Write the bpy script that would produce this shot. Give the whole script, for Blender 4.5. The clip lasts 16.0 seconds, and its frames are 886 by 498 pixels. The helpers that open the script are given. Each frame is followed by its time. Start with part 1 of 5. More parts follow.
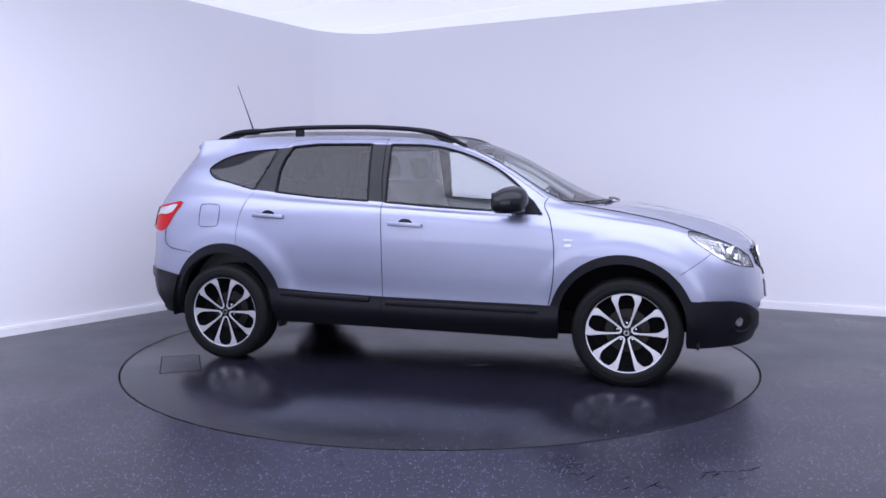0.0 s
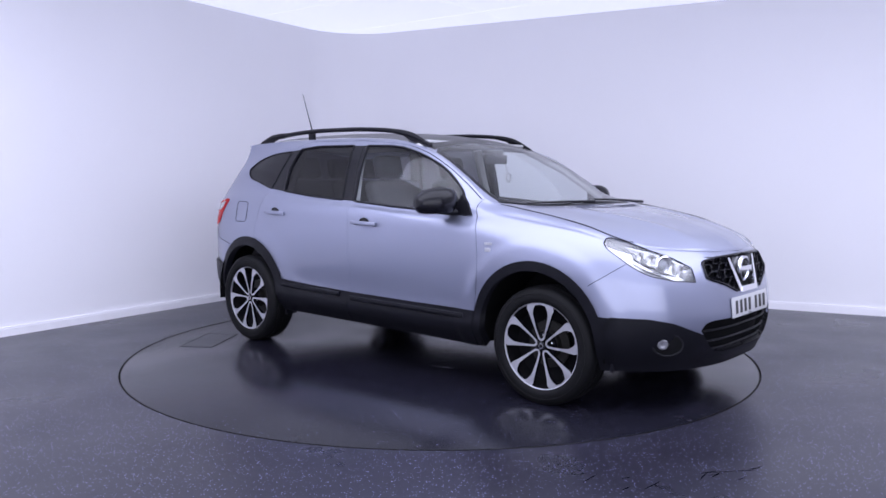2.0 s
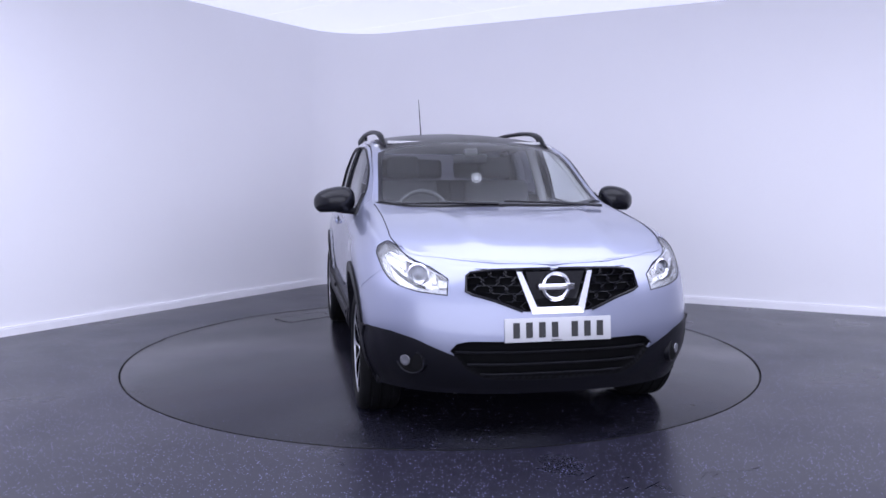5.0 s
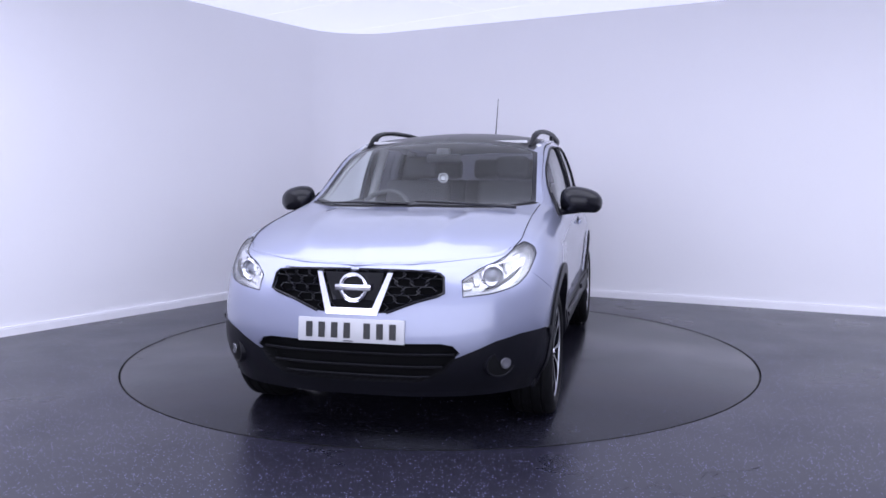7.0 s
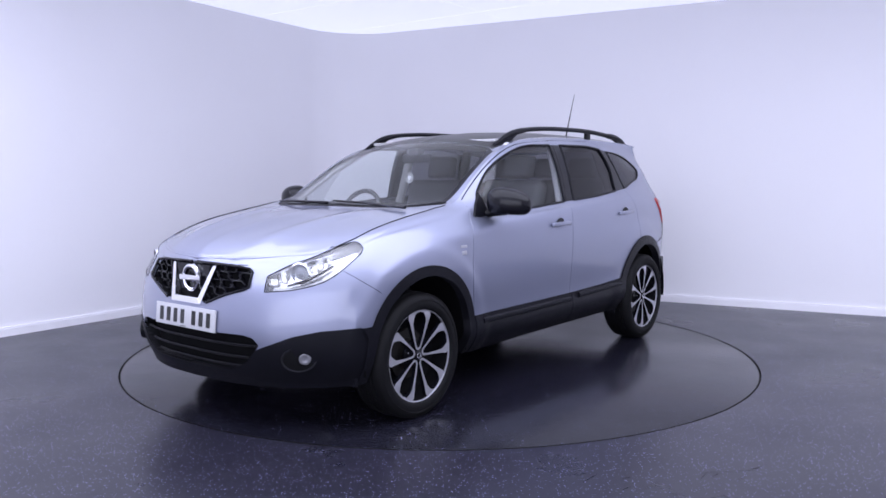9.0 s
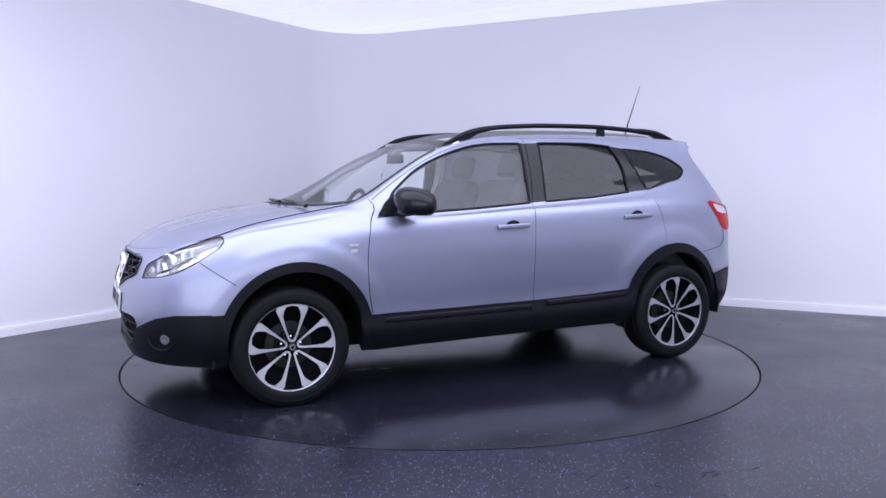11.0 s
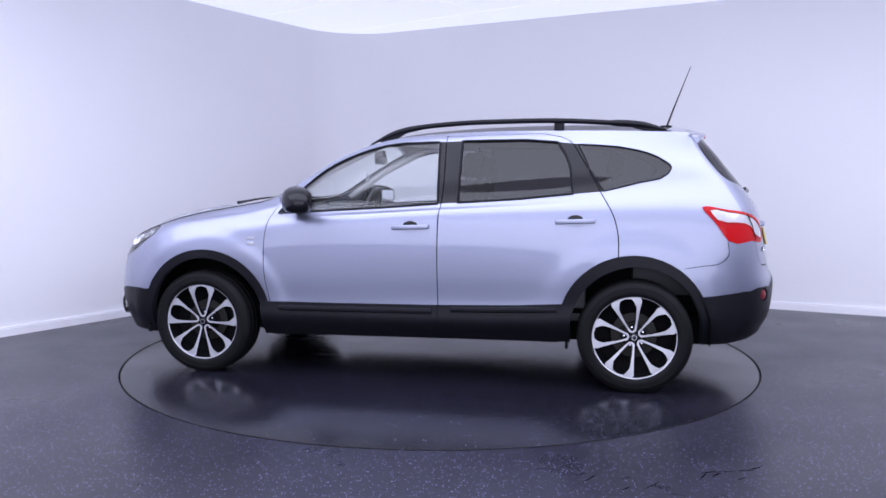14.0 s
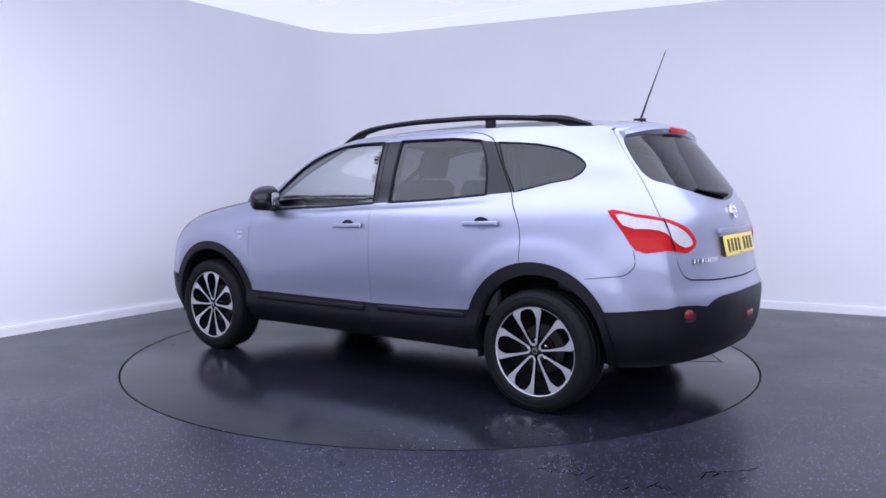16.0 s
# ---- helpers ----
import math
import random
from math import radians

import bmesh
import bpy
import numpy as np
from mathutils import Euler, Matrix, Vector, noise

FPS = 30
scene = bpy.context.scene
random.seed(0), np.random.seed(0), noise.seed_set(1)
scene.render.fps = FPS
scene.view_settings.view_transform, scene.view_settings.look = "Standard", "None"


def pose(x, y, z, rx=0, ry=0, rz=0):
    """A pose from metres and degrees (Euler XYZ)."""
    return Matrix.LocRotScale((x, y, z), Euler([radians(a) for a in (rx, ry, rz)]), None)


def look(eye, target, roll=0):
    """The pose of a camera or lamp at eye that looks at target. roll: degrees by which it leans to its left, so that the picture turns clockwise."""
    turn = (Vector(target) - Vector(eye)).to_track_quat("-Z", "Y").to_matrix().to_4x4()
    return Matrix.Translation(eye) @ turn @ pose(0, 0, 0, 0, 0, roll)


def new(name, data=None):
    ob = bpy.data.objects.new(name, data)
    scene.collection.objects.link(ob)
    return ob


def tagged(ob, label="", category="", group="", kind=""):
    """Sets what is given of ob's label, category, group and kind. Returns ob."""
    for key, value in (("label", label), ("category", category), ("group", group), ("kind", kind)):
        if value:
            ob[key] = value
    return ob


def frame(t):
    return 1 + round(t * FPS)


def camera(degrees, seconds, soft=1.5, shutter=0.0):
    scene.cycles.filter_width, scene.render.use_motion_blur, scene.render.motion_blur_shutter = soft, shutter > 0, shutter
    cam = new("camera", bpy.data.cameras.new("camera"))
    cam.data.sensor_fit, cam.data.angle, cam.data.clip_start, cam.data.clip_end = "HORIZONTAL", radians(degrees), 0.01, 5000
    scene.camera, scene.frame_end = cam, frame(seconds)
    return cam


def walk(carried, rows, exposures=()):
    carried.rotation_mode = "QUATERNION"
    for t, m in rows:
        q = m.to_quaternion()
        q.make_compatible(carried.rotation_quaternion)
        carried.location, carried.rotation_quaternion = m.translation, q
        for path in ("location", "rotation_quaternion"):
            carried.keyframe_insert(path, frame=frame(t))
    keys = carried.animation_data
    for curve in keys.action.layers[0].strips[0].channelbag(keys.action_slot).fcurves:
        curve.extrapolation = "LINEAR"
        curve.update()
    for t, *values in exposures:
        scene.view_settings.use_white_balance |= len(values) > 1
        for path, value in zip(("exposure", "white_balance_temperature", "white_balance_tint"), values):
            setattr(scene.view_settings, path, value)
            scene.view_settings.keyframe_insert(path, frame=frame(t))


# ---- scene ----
FLOOR_EYE = (0.0, -5.826, 1.263)
cam = camera(58.67, 16.0, soft=1.6)
STAND = Matrix.Translation(FLOOR_EYE) @ pose(0, 0, 0, 90 - 5.016, 0, -0.198)
walk(cam, [(0, STAND), (16, STAND)])

# ---------------- light ----------------
world = bpy.data.worlds.new("world")
scene.world = world
world.use_nodes = True
world.node_tree.nodes["Background"].inputs[0].default_value = (0.8, 0.82, 1.0, 1)
world.node_tree.nodes["Background"].inputs[1].default_value = 0.0
LAMP_TINT = (0.775, 0.80, 1.0)


def ceiling_lamp(x, y, sx, sy, watts, rz=0):
    data = bpy.data.lights.new("ceiling_lamp", "AREA")
    data.shape, data.size, data.size_y = "RECTANGLE", sx, sy
    data.energy, data.color = watts, LAMP_TINT
    ob = new("ceiling_lamp", data)
    ob.matrix_world = pose(x, y, 2.985, 0, 0, rz)
    return ob


# added area lamp out of view, standing in for soft overhead light
ceiling_lamp(0.0, -2.45, 11.6, 3.5, 330)
# unseen area lamp behind the camera, added to brighten the walls and the car
front_fill = bpy.data.lights.new("front_daylight", "AREA")
front_fill.shape, front_fill.size, front_fill.size_y = "RECTANGLE", 14.0, 2.7
front_fill.energy, front_fill.color = 345, LAMP_TINT
new("front_daylight", front_fill).matrix_world = look((-0.5, -9.35, 1.55), (-0.5, 0, 1.55))
scene.view_settings.exposure = 0.27

# ---------------- materials ----------------


def mat(name, color, rough=0.5, metal=0.0, coat=0.0, coat_rough=0.12, spec=0.5, bump=0.0, scale=40.0, vary=0.0, vscale=3.0, rvary=0.0, emit=0.0):
    m = bpy.data.materials.new(name)
    m.use_nodes = True
    nt = m.node_tree
    b = nt.nodes["Principled BSDF"]
    b.inputs["Base Color"].default_value = (*color, 1)
    b.inputs["Roughness"].default_value = rough
    b.inputs["Metallic"].default_value = metal
    b.inputs["Coat Weight"].default_value = coat
    b.inputs["Coat Roughness"].default_value = coat_rough
    b.inputs["Specular IOR Level"].default_value = spec
    if emit:
        b.inputs["Emission Color"].default_value = (*color, 1)
        b.inputs["Emission Strength"].default_value = emit
    geo = nt.nodes.new("ShaderNodeTexCoord")
    if vary or rvary:
        n = nt.nodes.new("ShaderNodeTexNoise")
        n.inputs["Scale"].default_value = vscale
        n.inputs["Detail"].default_value = 6
        nt.links.new(geo.outputs["Object"], n.inputs["Vector"])
        if vary:
            mix = nt.nodes.new("ShaderNodeMix")
            mix.data_type = "RGBA"
            mix.inputs[6].default_value = (*[c * (1 - vary) for c in color], 1)
            mix.inputs[7].default_value = (*[min(1, c * (1 + vary)) for c in color], 1)
            nt.links.new(n.outputs["Fac"], mix.inputs[0])
            nt.links.new(mix.outputs[2], b.inputs["Base Color"])
        if rvary:
            r = nt.nodes.new("ShaderNodeMapRange")
            r.inputs[1].default_value, r.inputs[2].default_value = 0.3, 0.7
            r.inputs[3].default_value, r.inputs[4].default_value = rough - rvary, rough + rvary
            nt.links.new(n.outputs["Fac"], r.inputs[0])
            nt.links.new(r.outputs[0], b.inputs["Roughness"])
    if bump:
        n2 = nt.nodes.new("ShaderNodeTexNoise")
        n2.inputs["Scale"].default_value = scale
        n2.inputs["Detail"].default_value = 3
        nt.links.new(geo.outputs["Object"], n2.inputs["Vector"])
        bp = nt.nodes.new("ShaderNodeBump")
        bp.inputs["Strength"].default_value = bump
        bp.inputs["Distance"].default_value = 0.004
        nt.links.new(n2.outputs["Fac"], bp.inputs["Height"])
        nt.links.new(bp.outputs[0], b.inputs["Normal"])
    return m


def glass_mat(name, tint, rough=0.0, ior=1.5):
    """Thin car glass: clear tinted transmission with a mirror-like surface."""
    m = bpy.data.materials.new(name)
    m.use_nodes = True
    nt = m.node_tree
    nt.nodes.clear()
    out = nt.nodes.new("ShaderNodeOutputMaterial")
    tr = nt.nodes.new("ShaderNodeBsdfTransparent")
    tr.inputs[0].default_value = (*tint, 1)
    gl = nt.nodes.new("ShaderNodeBsdfGlossy")
    gl.inputs["Roughness"].default_value = rough
    lw = nt.nodes.new("ShaderNodeLayerWeight")
    lw.inputs[0].default_value = 0.5
    pw = nt.nodes.new("ShaderNodeMath")
    pw.operation = "POWER"
    pw.inputs[1].default_value = 5.0
    nt.links.new(lw.outputs["Facing"], pw.inputs[0])
    fr = nt.nodes.new("ShaderNodeMapRange")
    fr.inputs[3].default_value = 2.0 * ((ior - 1) / (ior + 1)) ** 2
    fr.inputs[4].default_value = 1.0
    nt.links.new(pw.outputs[0], fr.inputs[0])
    mx = nt.nodes.new("ShaderNodeMixShader")
    nt.links.new(fr.outputs[0], mx.inputs[0])
    nt.links.new(tr.outputs[0], mx.inputs[1])
    nt.links.new(gl.outputs[0], mx.inputs[2])
    nt.links.new(mx.outputs[0], out.inputs[0])
    return m


WALL = mat("wall_paint", (0.80, 0.79, 0.83), 0.7, bump=0.08, scale=60, vary=0.02, vscale=1.2)
# emission added to brighten the ceiling and room; nothing is built behind it
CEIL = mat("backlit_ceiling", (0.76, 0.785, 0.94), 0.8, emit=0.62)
BASE = mat("baseboard_paint", (0.82, 0.81, 0.85), 0.4, vary=0.03)
DARKWALL = mat("dark_shutter", (0.10, 0.10, 0.11), 0.6, vary=0.2)
# near-black for joints; also paints shade into recesses, wheel insides and the underside
GAP_SHADE = mat("dark_gap", (0.004, 0.004, 0.005), 0.8, spec=0.1)
PAINT = mat("silver_blue_paint", (0.283, 0.300, 0.403), 0.44, metal=0.88, coat=1.0, coat_rough=0.07, vary=0.05, vscale=900)
PLASTIC = mat("black_plastic", (0.006, 0.006, 0.009), 0.38, spec=0.15, bump=0.15, scale=500, vary=0.15, vscale=9)
GLOSSBLACK = mat("gloss_black", (0.006, 0.006, 0.009), 0.20, spec=0.28)
ROOFGLASS = mat("roof_glass", (0.006, 0.006, 0.008), 0.3, spec=0.25)
RUBBER = mat("tyre_rubber", (0.005, 0.005, 0.006), 0.6, spec=0.14, bump=0.25, scale=160, vary=0.3, vscale=14)
ALLOY = mat("machined_alloy", (0.56, 0.56, 0.60), 0.36, metal=0.85, vary=0.06, vscale=60)
CHROME = mat("chrome", (0.85, 0.85, 0.88), 0.12, metal=1.0)
# uneven worn steel, its base lowered to carry shade behind the spokes
STEEL = mat("worn_steel", (0.022, 0.021, 0.02), 0.5, metal=0.7, vary=0.35, vscale=25)
CLOTH = mat("seat_cloth", (0.06, 0.06, 0.066), 0.9, vary=0.2, vscale=30)
TRIM = mat("cabin_trim", (0.045, 0.045, 0.05), 0.6, vary=0.15, vscale=20)
LINING = mat("pale_headlining", (0.42, 0.42, 0.44), 0.9, vary=0.05, vscale=12)
CLEAR = glass_mat("clear_car_glass", (0.92, 0.955, 0.955), ior=1.43)
TINTED = glass_mat("privacy_glass", (0.12, 0.12, 0.14), ior=1.37)
LENS = glass_mat("lamp_lens", (0.94, 0.95, 0.97))
REDLENS = mat("red_lens", (0.40, 0.003, 0.006), 0.35, spec=0.08, coat=0.25, coat_rough=0.03, vary=0.12, vscale=40)
LAMPCHROME = mat("lamp_reflector", (0.74, 0.74, 0.78), 0.22, metal=0.8, vary=0.40, vscale=42)
REFLECTOR = mat("dark_red_reflector", (0.14, 0.004, 0.010), 0.3, spec=0.3, coat=0.5, coat_rough=0.05, vary=0.2, vscale=60)
PROJECTOR = mat("projector_glass", (0.16, 0.17, 0.21), 0.08, metal=0.5, coat=1.0, coat_rough=0.02)
FOGLENS = mat("fog_lens", (0.17, 0.17, 0.19), 0.15, metal=0.5)
SCUFF = mat("pale_scuff", (0.10, 0.10, 0.11), 0.5, vary=0.5, vscale=40)
SMEAR = mat("wet_smear", (0.008, 0.008, 0.012), 0.16)
WHITELENS = mat("clear_reflector", (0.50, 0.49, 0.53), 0.25, metal=0.4, coat=1.0, coat_rough=0.03, vary=0.25, vscale=45)
PLATEW = mat("white_plate", (0.50, 0.50, 0.52), 0.3, vary=0.02)
PLATEY = mat("yellow_plate", (0.72, 0.55, 0.10), 0.3, vary=0.02)
INK = mat("plate_ink", (0.012, 0.012, 0.014), 0.4)


def floor_mat(name, rough, speck, tone=1.0):
    """Dark blue-grey vinyl with fine pale flecks, worn smooth and waxed."""
    m = mat(name, (0.030, 0.030, 0.040), rough, bump=0.05, scale=90, spec=0.34)
    nt = m.node_tree
    b = nt.nodes["Principled BSDF"]
    tc = nt.nodes.new("ShaderNodeTexCoord")
    vor = nt.nodes.new("ShaderNodeTexVoronoi")
    vor.inputs["Scale"].default_value = 75
    nt.links.new(tc.outputs["Object"], vor.inputs["Vector"])
    lt = nt.nodes.new("ShaderNodeMapRange")
    lt.inputs[1].default_value, lt.inputs[2].default_value = 0.10, 0.24
    lt.inputs[3].default_value, lt.inputs[4].default_value = 1.0, 0.0
    nt.links.new(vor.outputs["Distance"], lt.inputs[0])
    sep = nt.nodes.new("ShaderNodeSeparateColor")
    nt.links.new(vor.outputs["Color"], sep.inputs[0])
    th = nt.nodes.new("ShaderNodeMath")
    th.operation = "GREATER_THAN"
    th.inputs[1].default_value = 1 - speck
    nt.links.new(sep.outputs[0], th.inputs[0])
    mul = nt.nodes.new("ShaderNodeMath")
    mul.operation = "MULTIPLY"
    nt.links.new(lt.outputs[0], mul.inputs[0])
    nt.links.new(th.outputs[0], mul.inputs[1])
    big = nt.nodes.new("ShaderNodeTexNoise")
    big.inputs["Scale"].default_value = 1.3
    big.inputs["Detail"].default_value = 8
    nt.links.new(tc.outputs["Object"], big.inputs["Vector"])
    base = nt.nodes.new("ShaderNodeMix")
    base.data_type = "RGBA"
    base.inputs[6].default_value = (0.0105 * tone, 0.0102 * tone, 0.0172 * tone, 1)
    base.inputs[7].default_value = (0.019 * tone, 0.0184 * tone, 0.030 * tone, 1)
    nt.links.new(big.outputs["Fac"], base.inputs[0])
    mix = nt.nodes.new("ShaderNodeMix")
    mix.data_type = "RGBA"
    mix.inputs[7].default_value = (0.34, 0.34, 0.60, 1)
    nt.links.new(mul.outputs[0], mix.inputs[0])
    nt.links.new(base.outputs[2], mix.inputs[6])
    nt.links.new(mix.outputs[2], b.inputs["Base Color"])
    rr = nt.nodes.new("ShaderNodeMapRange")
    rr.inputs[1].default_value, rr.inputs[2].default_value = 0.3, 0.7
    rr.inputs[3].default_value, rr.inputs[4].default_value = rough - 0.05, rough + 0.06
    nt.links.new(big.outputs["Fac"], rr.inputs[0])
    nt.links.new(rr.outputs[0], b.inputs["Roughness"])
    return m


FLOOR = floor_mat("vinyl_floor", 0.30, 0.60)
# tone 0.6 puts the shade under the car into the disc's colour
DISC = floor_mat("turntable_vinyl", 0.215, 0.10, 0.6)

# ---------------- mesh helpers ----------------


def make_mesh(name, verts, faces, material, smooth=False):
    me = bpy.data.meshes.new(name)
    me.from_pydata([tuple(v) for v in verts], [], faces)
    me.materials.append(material)
    if smooth:
        me.polygons.foreach_set("use_smooth", [True] * len(me.polygons))
    me.update()
    return me


def put(name, me, parent=None, label="", m=None):
    ob = new(name, me)
    if parent is not None:
        ob.parent = parent
    if m is not None:
        ob.matrix_basis = m
    if label:
        ob["label"] = label
    return ob


def part(name, bm, material, parent, label="", smooth=True, m=None):
    me = bpy.data.meshes.new(name)
    bm.normal_update()
    bm.to_mesh(me)
    bm.free()
    me.materials.append(material)
    if smooth:
        me.polygons.foreach_set("use_smooth", [True] * len(me.polygons))
        me.set_sharp_from_angle(angle=radians(38))
    return put(name, me, parent, label, m)


def box_bm(sx, sy, sz, at=(0, 0, 0), bevel=0.01, seg=2):
    bm = bmesh.new()
    bmesh.ops.create_cube(bm, size=1)
    for v in bm.verts:
        v.co = Vector((v.co.x * sx + at[0], v.co.y * sy + at[1], v.co.z * sz + at[2]))
    if bevel:
        bmesh.ops.bevel(bm, geom=list(bm.edges), offset=bevel, segments=seg, affect="EDGES", profile=0.6)
    return bm


def lathe_bm(profile, n=48, closed=False):
    """Turns (radius, depth) pairs about the y axis."""
    bm = bmesh.new()
    rings = []
    for r, d in profile:
        rings.append([bm.verts.new((r * math.cos(2 * math.pi * k / n), d, r * math.sin(2 * math.pi * k / n))) for k in range(n)])
    pairs = list(zip(rings, rings[1:])) + ([(rings[-1], rings[0])] if closed else [])
    for a, b in pairs:
        for k in range(n):
            bm.faces.new((a[k], a[(k + 1) % n], b[(k + 1) % n], b[k]))
    bmesh.ops.recalc_face_normals(bm, faces=bm.faces)
    return bm


def prism_bm(poly, depth, to3d):
    """A flat outline thickened: to3d(p, q, d) places the point at depth 0 and at depth."""
    bm = bmesh.new()
    a = [bm.verts.new(to3d(p, q, 0)) for p, q in poly]
    b = [bm.verts.new(to3d(p, q, depth)) for p, q in poly]
    n = len(poly)
    bm.faces.new(a)
    bm.faces.new(b[::-1])
    for k in range(n):
        bm.faces.new((a[k], a[(k + 1) % n], b[(k + 1) % n], b[k]))
    bmesh.ops.recalc_face_normals(bm, faces=bm.faces)
    return bm


def tube_bm(path, radius, n=10, flat=1.0):
    """A round bar along a path of points, its height scaled by flat; radius may be a list."""
    bm = bmesh.new()
    pts = [Vector(p) for p in path]
    rings = []
    for i, p in enumerate(pts):
        d = (pts[min(i + 1, len(pts) - 1)] - pts[max(i - 1, 0)]).normalized()
        side = d.cross(Vector((0, 0, 1)))
        side = side.normalized() if side.length > 1e-4 else Vector((0, 1, 0))
        up = side.cross(d)
        r = radius[i] if isinstance(radius, (list, tuple)) else radius
        rings.append([bm.verts.new(p + side * (r * math.cos(2 * math.pi * k / n)) + up * (r * flat * math.sin(2 * math.pi * k / n))) for k in range(n)])
    for a, b in zip(rings, rings[1:]):
        for k in range(n):
            bm.faces.new((a[k], a[(k + 1) % n], b[(k + 1) % n], b[k]))
    bm.faces.new(rings[0])
    bm.faces.new(rings[-1][::-1])
    bmesh.ops.recalc_face_normals(bm, faces=bm.faces)
    return bm


# ---------------- the room ----------------
HIGH = 3.02
CORNER = Vector((-1.191, 4.109))
ALONG_L, ALONG_R = Vector((-0.541, -0.841)), Vector((0.891, -0.454))
RADIUS = 0.75


def bend(offset):
    """Plan line of the two walls with their rounded corner, moved into the room by offset."""
    nl, nr = Vector((0.841, -0.541)), Vector((-0.454, -0.891))
    # corner of the two lines moved inwards
    a = CORNER + nl * offset
    b = CORNER + nr * offset
    det = ALONG_L.x * -ALONG_R.y + ALONG_R.x * ALONG_L.y
    d = b - a
    s = (d.x * -ALONG_R.y + ALONG_R.x * d.y) / det
    c = a + ALONG_L * s
    half = math.acos(max(-1, min(1, ALONG_L.dot(ALONG_R)))) / 2
    r = RADIUS - offset
    centre = c + (ALONG_L + ALONG_R).normalized() * (r / math.sin(half))
    p0 = c + ALONG_L * (r / math.tan(half))
    p1 = c + ALONG_R * (r / math.tan(half))
    a0 = math.atan2(*(p0 - centre).yx)
    a1 = math.atan2(*(p1 - centre).yx)
    if a1 > a0:
        a1 -= 2 * math.pi
    arc = [centre + r * Vector((math.cos(a0 + (a1 - a0) * k / 24), math.sin(a0 + (a1 - a0) * k / 24))) for k in range(25)]
    return [CORNER + ALONG_L * 10.5 + nl * offset] + arc + [CORNER + ALONG_R * 11.0 + nr * offset]


def wall_between(name, inner, outer, z0, z1, material, smooth=True):
    bm = bmesh.new()
    cols = [[bm.verts.new((*p, z)) for p, z in ((i, z0), (i, z1), (o, z1), (o, z0))] for i, o in zip(inner, outer)]
    for a, b in zip(cols, cols[1:]):
        for k in range(4):
            bm.faces.new((a[k], b[k], b[(k + 1) % 4], a[(k + 1) % 4]))
    bm.faces.new(cols[0])
    bm.faces.new(cols[-1][::-1])
    bmesh.ops.recalc_face_normals(bm, faces=bm.faces)
    return part(name, bm, material, None, smooth=smooth)


line_in, line_out = bend(0.0), bend(-0.15)
tagged(wall_between("wall_1", line_in, line_out, 0, HIGH, WALL), "smooth white painted wall with a rounded corner", "wall", kind="structure")
tagged(wall_between("baseboard", bend(0.022), bend(0.0005), 0, 0.060, BASE), "white painted skirting along the curved wall", "baseboard", kind="structure")
tagged(wall_between("trim", bend(0.016), bend(0.0005), 0.0605, 0.076, BASE), "narrow rounded white bead on the skirting", "trim", kind="structure")
# unseen walls added to close the room; the rear one is dark for reflections
ends = [line_in[0], Vector((line_in[0].x, -9.5)), Vector((line_in[-1].x, -9.5)), line_in[-1]]
grow = [Vector((-0.15, 0)), Vector((-0.15, -0.15)), Vector((0.15, -0.15)), Vector((0.15, 0))]
for k, (nm, mt, lb) in enumerate((("wall_2", WALL, "plain white side wall"), ("wall_3", DARKWALL, "unseen dark wall behind the camera, added for dark reflections"), ("wall_4", WALL, "plain white side wall"))):
    a, b = ends[k], ends[k + 1]
    tagged(wall_between(nm, [a, b], [a + grow[k], b + grow[k + 1]], 0, HIGH, mt, smooth=False), lb, "wall", kind="structure")

# ceiling: boards with fine joints, given a glow that helps light the room
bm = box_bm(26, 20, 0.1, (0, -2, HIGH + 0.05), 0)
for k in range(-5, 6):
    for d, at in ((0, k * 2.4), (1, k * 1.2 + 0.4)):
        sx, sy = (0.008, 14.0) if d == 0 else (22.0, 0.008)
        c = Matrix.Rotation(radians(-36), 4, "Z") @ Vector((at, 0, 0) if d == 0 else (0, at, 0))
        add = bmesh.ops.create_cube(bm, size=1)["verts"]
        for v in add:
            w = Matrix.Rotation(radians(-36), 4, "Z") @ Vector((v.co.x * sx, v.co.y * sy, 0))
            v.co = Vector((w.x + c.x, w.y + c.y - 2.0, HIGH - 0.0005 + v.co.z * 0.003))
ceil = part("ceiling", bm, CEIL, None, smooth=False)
tagged(ceil, "white ceiling of large flush panels with an added glow", "ceiling", kind="structure")

# floor with a round hole for the turntable
DISC_R = 2.230
bm = bmesh.new()
N = 180
ring0 = [bm.verts.new(((DISC_R + 0.005) * math.cos(2 * math.pi * k / N), (DISC_R + 0.005) * math.sin(2 * math.pi * k / N), 0)) for k in range(N)]
ringd = [bm.verts.new((v.co.x, v.co.y, -0.05)) for v in ring0]
ring1 = [bm.verts.new((16 * math.cos(2 * math.pi * k / N), 16 * math.sin(2 * math.pi * k / N), 0)) for k in range(N)]
for k in range(N):
    j = (k + 1) % N
    bm.faces.new((ring0[k], ring1[k], ring1[j], ring0[j]))
    bm.faces.new((ringd[k], ring0[k], ring0[j], ringd[j]))
bm.faces.new(ringd)
bmesh.ops.recalc_face_normals(bm, faces=bm.faces)
for f in bm.faces:
    if abs(f.normal.z) > 0.9 and f.normal.z < 0:
        f.normal_flip()
floor_ob = part("floor", bm, FLOOR, None, smooth=False)
floor_ob.data.materials.append(GAP_SHADE)
for p in floor_ob.data.polygons:
    p.material_index = 0 if p.center.z > -0.001 else 1
tagged(floor_ob, "dark blue-grey flecked vinyl floor with a waxed sheen", "floor", kind="structure")


